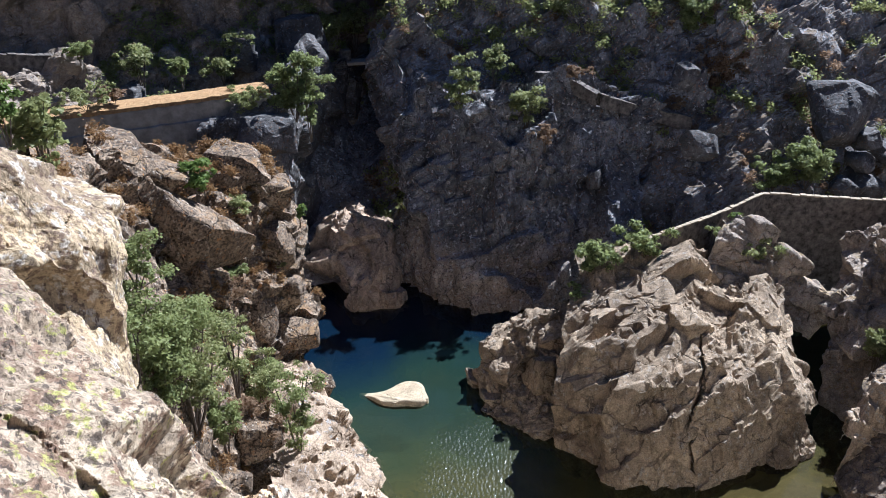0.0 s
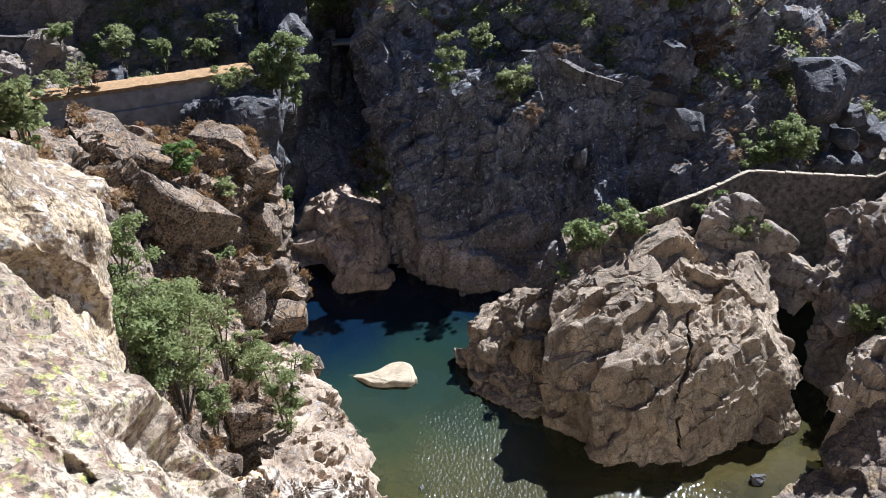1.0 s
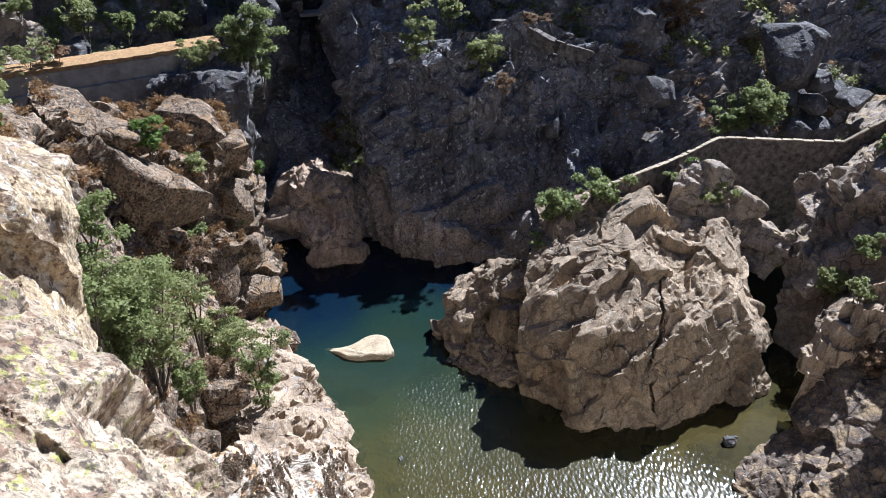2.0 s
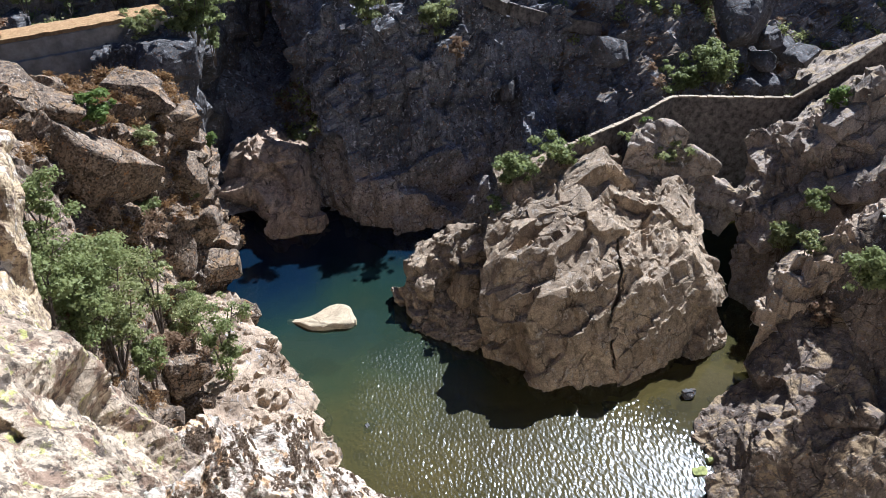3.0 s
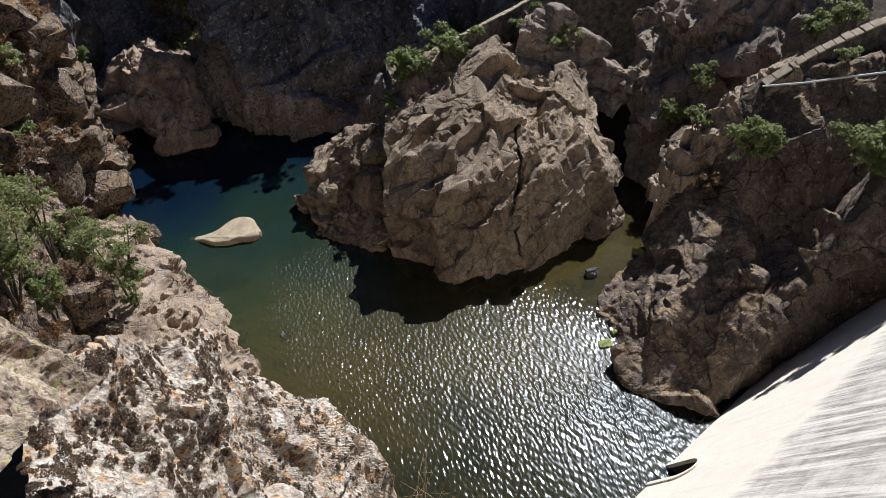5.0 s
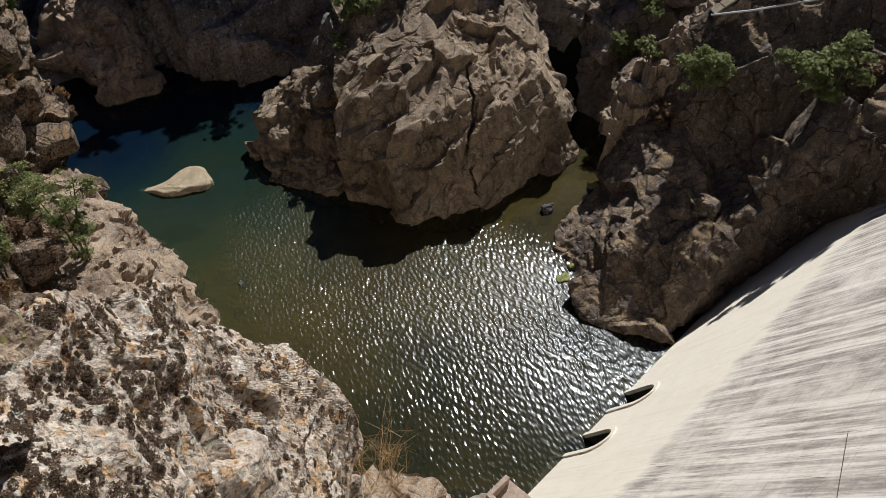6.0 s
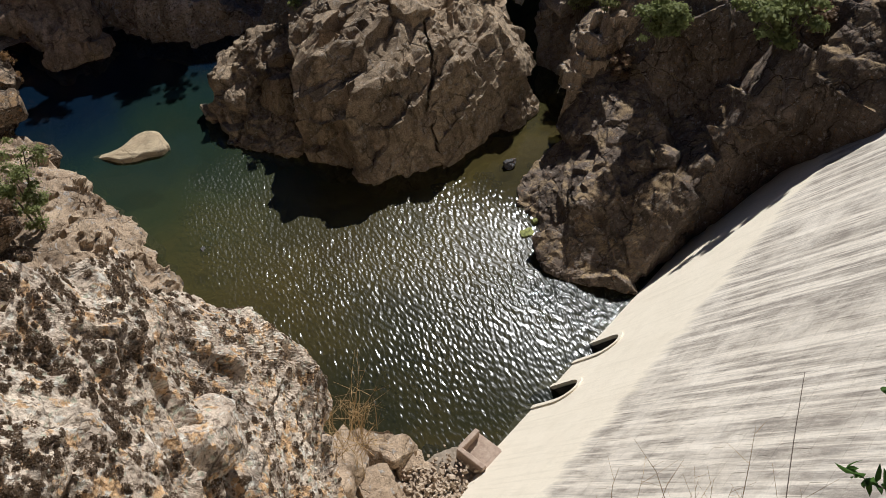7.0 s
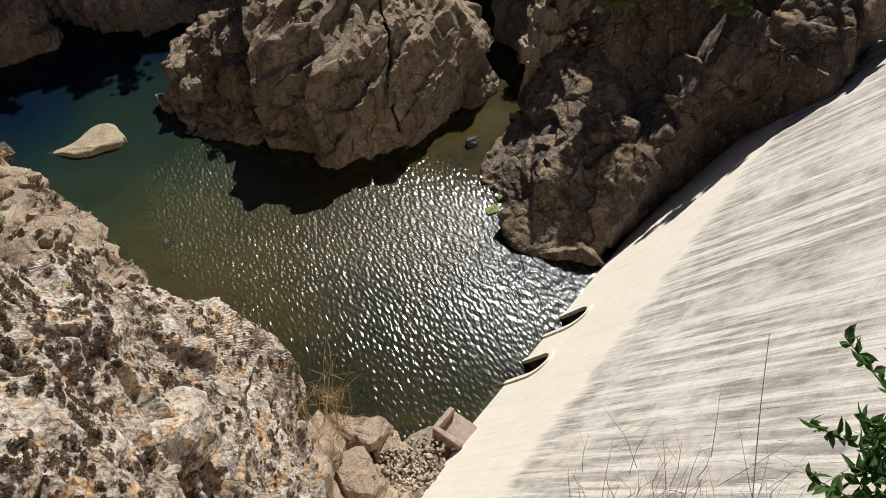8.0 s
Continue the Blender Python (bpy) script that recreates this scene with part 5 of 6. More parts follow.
# base, width, height, leaves
TREES = [
    ((1.3, 54.0, 11.1), 2.7, 4.8, "o"),
    ((3.8, 58.5, 13.2), 2.2, 2.6, "o"),
    ((5.8, 53.5, 11.0), 2.9, 3.4, "o"),
    ((10.8, 64.7, 14.3), 5.5, 4.7, "o"),
    ((14.4, 62.5, 13.2), 1.8, 2.4, "o"),
    ((4.0, 67.8, 15.6), 2.7, 2.3, "o"),
    ((16.1, 66.3, 15.5), 4.0, 3.0, "g"),
    ((19.7, 62.8, 15.4), 3.9, 4.0, "g"),
    ((18.3, 66.0, 16.9), 4.0, 2.5, "g"),
    ((23.3, 63.8, 16.8), 2.9, 2.5, "o"),
    ((21.1, 60.7, 11.6), 3.5, 3.0, "d"),
    ((9.2, 54.4, 14.4), 1.7, 1.0, "d"),
    ((6.9, 50.8, 10.8), 1.4, 1.6, "d"),
    ((17.1, 57.4, 11.1), 2.0, 1.1, "d"),
    ((24.2, 53.8, 6.4), 3.4, 2.2, "g"),
    ((25.5, 51.5, 7.8), 3.3, 2.8, "g"),
    ((-10.1, 52.5, 12.4), 3.8, 4.0, "g"),
    ((-9.3, 53.2, 10.7), 1.8, 3.5, "g"),
    ((-7.9, 72.1, 12.3), 2.9, 4.1, "o"),
    ((-10.2, 70.8, 12.6), 3.9, 3.0, "o"),
    ((-12.4, 70.9, 14.5), 3.4, 2.4, "o"),
    ((-13.1, 50.8, 13.3), 3.5, 1.4, "o"),
    ((-16.8, 65.4, 12.9), 3.0, 2.3, "o"),
    ((-17.7, 63.1, 11.9), 2.8, 1.8, "o"),
    ((-22.1, 57.4, 12.8), 2.5, 3.5, "o"),
    ((-25.5, 67.9, 15.5), 1.9, 1.7, "o"),
    ((-19.6, 58.8, 12.8), 1.8, 2.3, "g"),
    ((-27.5, 60.0, 14.3), 2.5, 1.4, "g"),
    ((-21.9, 47.1, 14.9), 3.8, 1.0, "o"),
    ((-20.7, 48.3, 14.7), 1.9, 0.9, "d"),
    ((-12.7, 23.8, 19.5), 2.4, 3.4, "o"),
    ((-13.0, 22.5, 21.9), 1.2, 1.4, "f"),
    ((-12.0, 35.5, 14.0), 1.7, 1.8, "f"),
    ((-8.7, 42.6, 9.2), 1.0, 0.9, "f"),
    ((-10.8, 38.0, 11.6), 1.6, 1.2, "o"),
    ((-12.3, 34.4, 11.3), 1.0, 0.6, "g"),
    ((-10.9, 36.4, 8.7), 1.5, 0.9, "g"),
    ((-9.8, 39.8, 7.0), 1.3, 1.3, "o"),
    ((9.1, 41.0, 6.5), 2.9, 1.9, "g"),
    ((11.8, 41.4, 7.2), 2.6, 1.8, "g"),
    ((8.1, 39.4, 4.8), 1.7, 1.6, "g"),
    ((18.5, 41.7, 6.7), 1.9, 1.7, "o"),
    ((18.2, 43.3, 8.2), 1.8, 0.9, "f"),
    ((16.8, 42.8, 7.7), 0.9, 0.9, "g"),
    ((23.0, 27.0, 7.6), 2.4, 2.2, "g"),
    ((25.1, 35.6, 6.7), 1.5, 1.2, "g"),
    ((24.0, 35.8, 3.4), 1.5, 2.6, "o"),
    ((31.4, 35.2, 8.9), 1.7, 2.0, "g"),
    ((31.6, 33.6, 10.5), 2.5, 1.5, "o"),
    ((27.4, 27.9, 11.8), 0.9, 0.8, "o"),
    ((26.5, 23.2, 8.7), 2.9, 3.2, "g"),
    ((23.3, 27.6, 7.5), 2.1, 1.6, "g"),
    ((22.5, 31.4, 6.7), 1.3, 1.5, "o"),
    ((22.1, 28.6, 3.9), 1.1, 2.3, "d"),
    ((28.5, 23.2, 8.8), 1.3, 2.1, "d"),
    ((27.9, 40.4, 10.7), 1.5, 1.4, "f"),
    ((23.8, 35.9, 4.2), 1.4, 1.5, "o"),
    ((23.8, 35.8, 3.6), 1.4, 2.3, "o"),
]
for i, (base, w, h, kind) in enumerate(TREES):
    mat, nm, lab = {"o": (L_OLIVE, "tree", "grey-green oak rooted among the rocks"), "g": (L_GREEN, "shrub", "dense green shrub on a rock ledge"),
                    "f": (L_FRESH, "shrub", "bright yellow-green shrub on a rock ledge"), "d": (L_DRY, "shrub", "dry brown shrub on the slope")}[kind]
    tree(nm, base, w, h, mat, 1000 + i, lab, nm, leaf=0.10 if h < 1.6 else 0.125, density=1.5 if kind in "gf" else 1.0, low=0.05 if nm == "shrub" else 0.12)
SCRUB = [
    ((-11.0, 24.1, 14.3), 2.1, 3.6, "g"),
    ((-10.1, 23.4, 11.7), 3.3, 3.8, "g"),
    ((-10.1, 21.2, 14.1), 1.8, 2.9, "g"),
    ((-9.8, 24.6, 8.8), 3.1, 4.6, "o"),
    ((-9.2, 28.5, 7.7), 2.3, 4.0, "o"),
    ((-10.4, 26.5, 11.1), 2.9, 2.5, "o"),
    ((-8.9, 31.8, 4.3), 2.4, 2.8, "o"),
    ((-9.4, 26.4, 6.0), 1.8, 3.4, "g"),
    ((-7.1, 30.0, 2.3), 2.3, 5.5, "g"),
    ((-8.1, 28.7, 3.9), 1.7, 2.2, "d"),
    ((-9.2, 29.1, 4.9), 1.7, 2.2, "d"),
    ((-11.3, 35.2, 8.0), 2.1, 1.4, "d"),
    ((-10.2, 22.8, 11.1), 2.4, 2.5, "g"),
    ((-9.1, 33.8, 3.6), 1.9, 2.0, "g"),
]
for i, (base, w, h, kind) in enumerate(SCRUB):
    mat = {"o": L_OLIVE, "g": L_GREEN, "f": L_FRESH, "d": L_DRY}[kind]
    tree("tree" if h > 2 else "shrub", base, w, h, mat, 2000 + i, "leafy green scrub on the steep slope below the crag", "shrub", leaf=0.085, density=0.75, low=0.03, group="scrub on the slope")

# ---------------------------------------------------------------- loose blocks
CRAG = "weathered granite block of the crag, spotted with lichen"
BLOCKS = [
    ((-15.0, 34.37, 16.45), (3.4, 2.4, 1.7), (5, 18, -10)),
    ((-11.36, 40.43, 13.70), (4.4, 3.0, 1.6), (10, 8, 5)),
    ((-9.93, 41.12, 11.85), (2.6, 2.4, 1.9), (0, 12, 15)),
    ((-12.72, 34.53, 12.76), (7.8, 2.6, 3.3), (-6, 37, -4)),
    ((-12.44, 33.78, 10.44), (3.4, 2.2, 1.4), (0, -20, 0)),
    ((-9.72, 40.45, 8.53), (3.4, 2.6, 3.0), (0, 5, 20)),
    ((-10.45, 37.78, 5.81), (2.9, 2.4, 2.7), (10, 20, 10)),
    ((-8.97, 40.01, 3.30), (2.7, 2.4, 1.9), (0, 10, 30)),
    ((-9.06, 40.19, 5.73), (1.7, 1.6, 2.0), (0, -10, 0)),
    ((-13.37, 35.14, 15.25), (2.6, 2.0, 1.5), (5, 22, 0)),
    ((-8.72, 28.29, 4.94), (2.6, 2.2, 2.2), (0, 5, 10)),
    ((-7.44, 37.57, 1.03), (1.9, 1.7, 1.1), (10, 25, 20)),
]
for i, (at, dims, turn) in enumerate(BLOCKS):
    boulder("boulder", at, dims, turn, M_PINN, 300 + i, CRAG, group="blocks of the crag", detail=6, cuts=7, squareness=7.0)
def own_blocks(host, rows, material, seed):
    """Jointed blocks that belong to a rock mass."""
    for i, (at, dims, turn) in enumerate(rows):
        ob = boulder("block", at, dims, turn, material, seed + i, "", "", detail=5, depth=0.34, cuts=5, squareness=12.0)
        ob.parent = host
        for key in ("label", "category", "group"):
            if key in ob:
                del ob[key]


DOME_BLOCKS = [
    ((16.64, 33.67, 2.45), (5.6, 1.8, 1.5), (0, -27, 14)),
    ((8.71, 32.49, 2.46), (2.0, 1.3, 1.3), (20, -20, 30)),
    ((10.14, 31.87, 2.22), (2.1, 1.3, 1.4), (15, -35, 20)),
    ((11.90, 31.47, 2.34), (2.0, 1.3, 1.5), (25, -25, 40)),
    ((10.88, 32.79, 3.74), (2.6, 1.4, 1.2), (20, -30, 10)),
    ((12.73, 33.30, 3.93), (1.9, 1.3, 1.5), (10, -40, 35)),
    ((9.06, 31.67, 1.31), (1.6, 1.1, 1.2), (0, -20, 10)),
    ((10.99, 37.36, 6.86), (3.4, 2.0, 1.3), (10, -15, 0)),
    ((7.96, 34.73, 4.90), (2.6, 1.6, 2.2), (0, 20, 10)),
    ((18.72, 35.53, 3.30), (1.8, 1.6, 2.2), (0, 10, 20)),
]
own_blocks(dome, DOME_BLOCKS, M_DOME, 800)
SPUR_BLOCKS = [
    ((3.20, 40.09, 1.97), (1.7, 1.4, 1.4), (0, 10, 10)),
    ((5.48, 40.65, 3.35), (2.2, 1.6, 1.6), (0, -25, 10)),
    ((3.86, 38.02, 1.44), (1.9, 1.5, 1.6), (0, -20, 30)),
    ((5.68, 37.19, 2.19), (1.7, 1.5, 2.6), (0, 15, 10)),
    ((2.97, 37.30, 0.08), (1.8, 1.2, 0.9), (0, 15, 20)),
    ((4.73, 35.91, -0.17), (2.3, 1.4, 1.0), (0, 12, 20)),
    ((7.20, 34.18, 0.64), (1.7, 1.4, 2.0), (0, 0, 10)),
    ((2.13, 39.35, 0.20), (1.7, 1.2, 0.35), (15, 25, 20)),
    ((6.38, 38.50, 3.45), (1.6, 1.4, 2.2), (0, 15, 0)),
]
own_blocks(spur, SPUR_BLOCKS, M_DOME, 850)
SLOPE_BLOCKS = [
    ((28.12, 39.25, 10.47), (3.0, 2.0, 1.8), (10, -20, 20)),
    ((28.37, 36.83, 7.68), (3.4, 2.2, 2.0), (10, -30, 20)),
    ((28.15, 38.74, 8.72), (2.2, 1.6, 1.4), (0, -25, 0)),
    ((24.79, 37.88, 5.26), (2.4, 1.6, 1.8), (0, -35, 20)),
    ((23.85, 37.30, 3.96), (2.0, 1.4, 1.6), (0, -40, 10)),
    ((26.38, 38.03, 6.43), (2.2, 1.6, 1.3), (0, -30, 30)),
]
own_blocks(slope, SLOPE_BLOCKS, M_TAN, 900)
BLUFF_BLOCKS = [
    ((20.9, 23.4, 3.5), (1.6, 1.2, 1.5), (-8, -20, 15)),
    ((21.6, 22.7, 3.9), (1.3, 1.1, 1.3), (-5, 15, 30)),
]
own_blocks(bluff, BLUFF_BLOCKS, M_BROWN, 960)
KNOB_BLOCKS = [
    ((18.99, 42.94, 8.43), (2.2, 1.8, 1.8), (0, 15, 20)),
    ((20.61, 42.08, 6.58), (2.4, 1.8, 2.2), (0, 35, 10)),
    ((21.92, 41.30, 5.02), (2.2, 1.6, 1.6), (0, 25, 0)),
    ((23.27, 40.45, 4.75), (1.8, 1.4, 1.2), (0, 20, 30)),
]
own_blocks(outcrop, KNOB_BLOCKS, M_TAN, 920)
SLAB_BLOCKS = [
    ((-0.95, 7.95, 16.35), (2.1, 1.5, 1.5), (-20, 28, 25)),
    ((-1.9, 6.9, 18.3), (1.2, 1.1, 1.0), (-15, 25, 10)),
]
own_blocks(slab, SLAB_BLOCKS, M_SLAB, 990)
GULLY_BLOCKS = [
    ((-8.27, 31.43, 1.78), (2.4, 1.8, 2.0), (0, 10, 20)),
    ((-7.65, 30.04, 1.17), (1.8, 1.6, 2.6), (0, 0, 10)),
    ((-8.44, 28.37, 2.77), (2.2, 1.6, 1.8), (0, -10, 0)),
    ((-9.44, 25.62, 4.43), (2.0, 1.6, 1.6), (0, 20, 0)),
]
own_blocks(scrub_slope, GULLY_BLOCKS, M_PINN, 940)


def cleft(ob, a, b, wide, deep, wander):
    """Opens a crack in a rock from a to b."""
    a, b = np.array(a), np.array(b)
    co = np.zeros(len(ob.data.vertices) * 3, np.float32)
    ob.data.vertices.foreach_get("co", co)
    p = co.reshape(-1, 3).astype(float)
    run = b - a
    into = (a + b) / 2 - np.array((0, 0, 30.0))
    into /= np.linalg.norm(into)
    side = np.cross(run, into)
    side /= np.linalg.norm(side)
    s = ((p - a) @ run) / (run @ run)
    off = (p - a) @ side + wander * (facets(p / 3.0, 6) + 0.3 * facets(p / 0.7, 5))
    size = wide * (0.5 + 0.5 * np.sin(np.clip(s, 0, 1) * math.pi))
    near = (np.abs(s - 0.5) < 0.5) & (np.abs((p - a) @ into - s * (run @ into)) < 2.5)
    p += into * (deep * near * np.clip(1.4 - np.abs(off) / size, 0, 1))[:, None]
    ob.data.vertices.foreach_set("co", p.reshape(-1).astype(np.float32))
    ob.data.update()


cleft(dome, (14.22, 35.28, 5.91), (12.99, 31.25, 0.42), 0.06, 0.7, 0.5)
cleft(near, (-3.82, 5.20, 25.62), (-2.82, 4.86, 25.03), 0.085, 0.13, 0.08)
FAR_BLOCKS = [
    ((28.8, 56.0, 11.3), (4.9, 4.3, 4.4), (0, 5, 10)),
    ((30.5, 54.5, 8.3), (1.8, 1.7, 1.5), (0, 10, 40)),
    ((31.1, 55.2, 9.6), (2.1, 1.9, 1.7), (0, 0, 10)),
    ((31.1, 54.2, 6.7), (2.6, 2.2, 1.6), (0, 12, 0)),
    ((28.4, 52.0, 7.4), (2.3, 1.9, 1.1), (0, 5, 0)),
    ((31.2, 56.0, 7.9), (1.8, 1.6, 1.6), (0, 0, 0)),
    ((33.5, 57.0, 8.3), (1.8, 1.6, 1.9), (0, 0, 30)),
    ((34.1, 55.1, 8.3), (3.0, 2.0, 1.5), (0, -15, 30)),
    ((3.9, 54.6, 11.8), (2.1, 2.0, 4.1), (5, 3, 10)),
    ((18.1, 53.4, 9.9), (2.9, 1.6, 2.1), (-20, 10, 0)),
    ((10.8, 52.5, 7.7), (1.1, 1.0, 1.6), (0, 0, 0)),
    ((18.0, 57.9, 13.7), (1.9, 1.5, 1.9), (0, 0, 0)),
    ((-16.92, 65.34, 13.47), (3, 2.5, 3.4), (0, 0, 20)),
    ((-11.85, 68.48, 13.17), (5, 4, 5.0), (0, 0, 20)),
    ((-22.65, 56.64, 12.78), (2.2, 2, 1.8), (0, 10, 0)),
    ((-11.77, 49.42, 12.33), (4.2, 2.5, 2.8), (0, 0, 15)),
]
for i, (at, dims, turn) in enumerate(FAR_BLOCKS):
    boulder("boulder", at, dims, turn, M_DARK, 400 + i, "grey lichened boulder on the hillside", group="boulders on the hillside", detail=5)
WATER_STONES = [
    ((16.42, 29.00, 0.05), (0.75, 0.6, 0.6), (0, 0, 20)),
    ((-0.47, 28.90, -0.15), (0.6, 0.5, 0.4), (0, 0, 0)),
    ((12.27, 29.10, -0.35), (0.9, 0.6, 0.4), (0, 0, 10)),
    ((14.69, 28.84, -0.35), (0.9, 0.5, 0.3), (0, 0, 50)),
    ((13.03, 28.53, -0.40), (0.6, 0.5, 0.3), (0, 0, 0)),
    ((15.48, 22.85, 0.15), (1.0, 1.0, 1.1), (0, 0, 20)),
    ((15.08, 24.02, 0.02), (0.8, 0.5, 0.2), (0, 0, 0)),
    ((16.12, 21.19, 0.02), (0.6, 0.35, 0.2), (0, 0, 40)),
    ((15.85, 24.56, 0.05), (0.5, 0.3, 0.4), (0, 0, 0)),
    ((2.38, 36.39, 0.10), (0.35, 0.3, 0.3), (0, 0, 0)),
]
for i, (at, dims, turn) in enumerate(WATER_STONES):
    weedy = i in (6, 7, 8)
    boulder("stone", at, dims, turn, M_WEED if weedy else M_DARK, 500 + i, "flat stone grown over with yellow-green weed at the waterline" if weedy else "dark stone lying in the shallow water", "stone", group="stones in the pool", detail=4)
pebbles = np.random.default_rng(29)
for i in range(16):
    x, y = 13.4 + pebbles.normal() * 1.5, 28.5 + pebbles.normal() * 0.7
    wide = pebbles.uniform(0.3, 0.85)
    boulder("stone", (x, y, -0.22 - 0.1 * wide), (wide, wide * 0.65, wide * 0.5), (0, 0, pebbles.uniform(0, 180)), M_DARK, 540 + i, "dark stone just under the shallow water", "stone", group="stones in the pool", detail=3)
island = boulder("island_rock", (-2.95, 37.6, 0.06), (4.0, 2.1, 0.74), (0, 0, 8), M_ISLET, 611, "low pale water-worn rock islet in the pool", "rock", depth=0.04, squareness=5.0, cuts=0)
for v in island.data.vertices:
    # a flat broad head, a narrow tail and a scooped, lower far side
    k = smooth(-1.9, 0.7, v.co.x)
    v.co.y = v.co.y * (0.20 + 0.80 * k) + 0.30 * (1 - k) + 0.16 * math.sin(v.co.x * 2.1)
    scoop = float(smooth(0.1, 0.8, v.co.y - 0.25 * v.co.x)) * float(smooth(1.6, 0.2, v.co.x))
    v.co.z = v.co.z * (0.5 + 0.5 * k) - 0.05 * (1 - k) - 0.20 * scoop
FOOT_BLOCKS = [
    ((3.65, 14.68, 1.20), (1.9, 1.6, 1.4), (10, 15, 0)),
    ((4.52, 14.49, 1.00), (1.6, 1.3, 1.2), (0, 10, 30)),
    ((2.37, 14.10, 2.20), (2.0, 1.8, 2.2), (10, 15, 50)),
    ((3.31, 12.93, 1.60), (1.5, 1.3, 1.2), (0, 15, 10)),
    ((4.78, 13.77, 0.60), (0.9, 0.8, 0.6), (0, 0, 0)),
    ((1.57, 12.52, 3.20), (2.6, 2, 2.2), (0, 30, 20)),
    ((3.43, 12.18, 1.50), (1.6, 1.3, 1.2), (20, 0, 10)),
]
for i, (at, dims, turn) in enumerate(FOOT_BLOCKS):
    boulder("boulder", at, dims, turn, M_PALE, 700 + i, "pale broken rock at the dam's foot", group="rocks at the dam's foot", detail=5, cuts=4, squareness=14.0)


def rubble(name, centre, spread, count, low, high, material, seed, label):
    """Loose stones, too many to count."""
    rng = np.random.default_rng(seed)
    bm = bmesh.new()
    for _ in range(count):
        x, y = centre[0] + rng.normal() * spread[0], centre[1] + rng.normal() * spread[1]
        s = rng.uniform(low, high)
        got = bmesh.ops.create_cube(bm, size=1.7)["verts"]
        m = pose(x, y, centre[2] + rng.uniform(-0.1, 0.15), *rng.uniform(0, 360, 3)) @ Matrix.Diagonal((s, s * rng.uniform(0.5, 0.9), s * rng.uniform(0.35, 0.7), 1))
        for v in got:
            v.co = m @ (v.co * rng.uniform(0.6, 1.2))
    ob = part(name, bm, material, None)
    return tagged(ob, label, "rubble", kind="stuff")


# ---------------------------------------------------------------- old walls and the canal path
def stone_wall(name, line, height, thick, label, cope=0.55, seed=1, batter=0.05, top=None):
    """A rubble wall along a line of top points: an uneven core, face stones and a course of coping stones."""
    rng = np.random.default_rng(seed)
    ob = holder(name, line[0], label, "wall", kind="structure")
    at = Vector(line[0])
    pts = [Vector(p) for p in line]
    for a, b in zip(pts[:-1], pts[1:]):
        run = b - a
        flat = Vector((run.x, run.y, 0)).normalized()
        side = Vector((flat.y, -flat.x, 0))
        bm = bmesh.new()
        n = max(2, int(run.length / 0.4))
        m = max(3, int(height / 0.35))
        for s in (1, -1):
            g = [[bm.verts.new(a + run * (i / n) - at + side * s * (thick / 2 + batter * height * (j / m) + rng.uniform(-0.05, 0.05)) - Vector((0, 0, height * j / m))) for j in range(m + 1)] for i in range(n + 1)]
            for i in range(n):
                for j in range(m):
                    q = (g[i][j], g[i + 1][j], g[i + 1][j + 1], g[i][j + 1])
                    bm.faces.new(q if s < 0 else q[::-1])
        part("wall_core", bm, M_WALL, ob)
        s = 0.0
        while s < run.length - 0.15:
            w = min(rng.uniform(0.6, 1.4) * cope, run.length - s)
            bm = bmesh.new()
            bmesh.ops.create_cube(bm, size=1)
            t = thick + rng.uniform(0.03, 0.14)
            turn = run.to_track_quat("X", "Z").to_matrix().to_4x4()
            mm = Matrix.Translation(a + run * ((s + w / 2) / run.length) - at + Vector((0, 0, rng.uniform(-0.02, 0.05)))) @ turn @ Matrix.Diagonal((w * 0.96, t, rng.uniform(0.07, 0.12), 1))
            for v in bm.verts:
                v.co = mm @ (v.co + Vector(rng.uniform(-0.05, 0.05, 3)))
            bmesh.ops.bevel(bm, geom=bm.edges[:], offset=0.02, segments=1, affect="EDGES")
            part("coping_stone", bm, top or M_COPE, ob)
            s += w
    return ob


OLD_WALL = [(11.1, 41.2, 8.4), (12.6, 42.3, 8.4), (16.8, 45.0, 8.4), (18.4, 46.2, 8.4), (21.2, 48.3, 8.5), (24.8, 47.8, 8.5), (29.2, 47.1, 8.5), (30.6, 47.0, 9.5), (33.1, 47.1, 11.0), (35.7, 47.1, 13.0)]
stone_wall("old_wall", OLD_WALL, 7.0, 0.18, "long old rubble-stone wall with a pale worn coping", seed=5)
TERRACE = [(7.0, 58.5, 13.8), (8.7, 56.0, 14.3), (11.0, 54.8, 13.3), (14.3, 56.4, 11.9), (18.4, 56.8, 10.9)]
stone_wall("terrace_wall", TERRACE, 0.9, 0.6, "tumbled dry-stone terrace edge on the hillside", seed=17, top=M_WALL)
PARAPET = [(24.6, 29.8, 10.1), (25.9, 29.8, 10.9), (27.0, 29.7, 11.6), (28.6, 29.5, 12.4), (31.6, 29.4, 13.4)]
stone_wall("parapet", PARAPET, 3.2, 0.45, "thick stone parapet wall along the track on the cliff", seed=9)

PIPE = [(24.1, 29.2, 10.4), (25.6, 28.2, 10.9), (27.2, 27.1, 11.6), (29.3, 25.9, 12.3)]
bm = bmesh.new()
tube(bm, PIPE, [0.05] * len(PIPE), 8)
tagged(part("pipe", bm, M_PIPE, None), "thin white water pipe fixed along the stone parapet", "pipe")

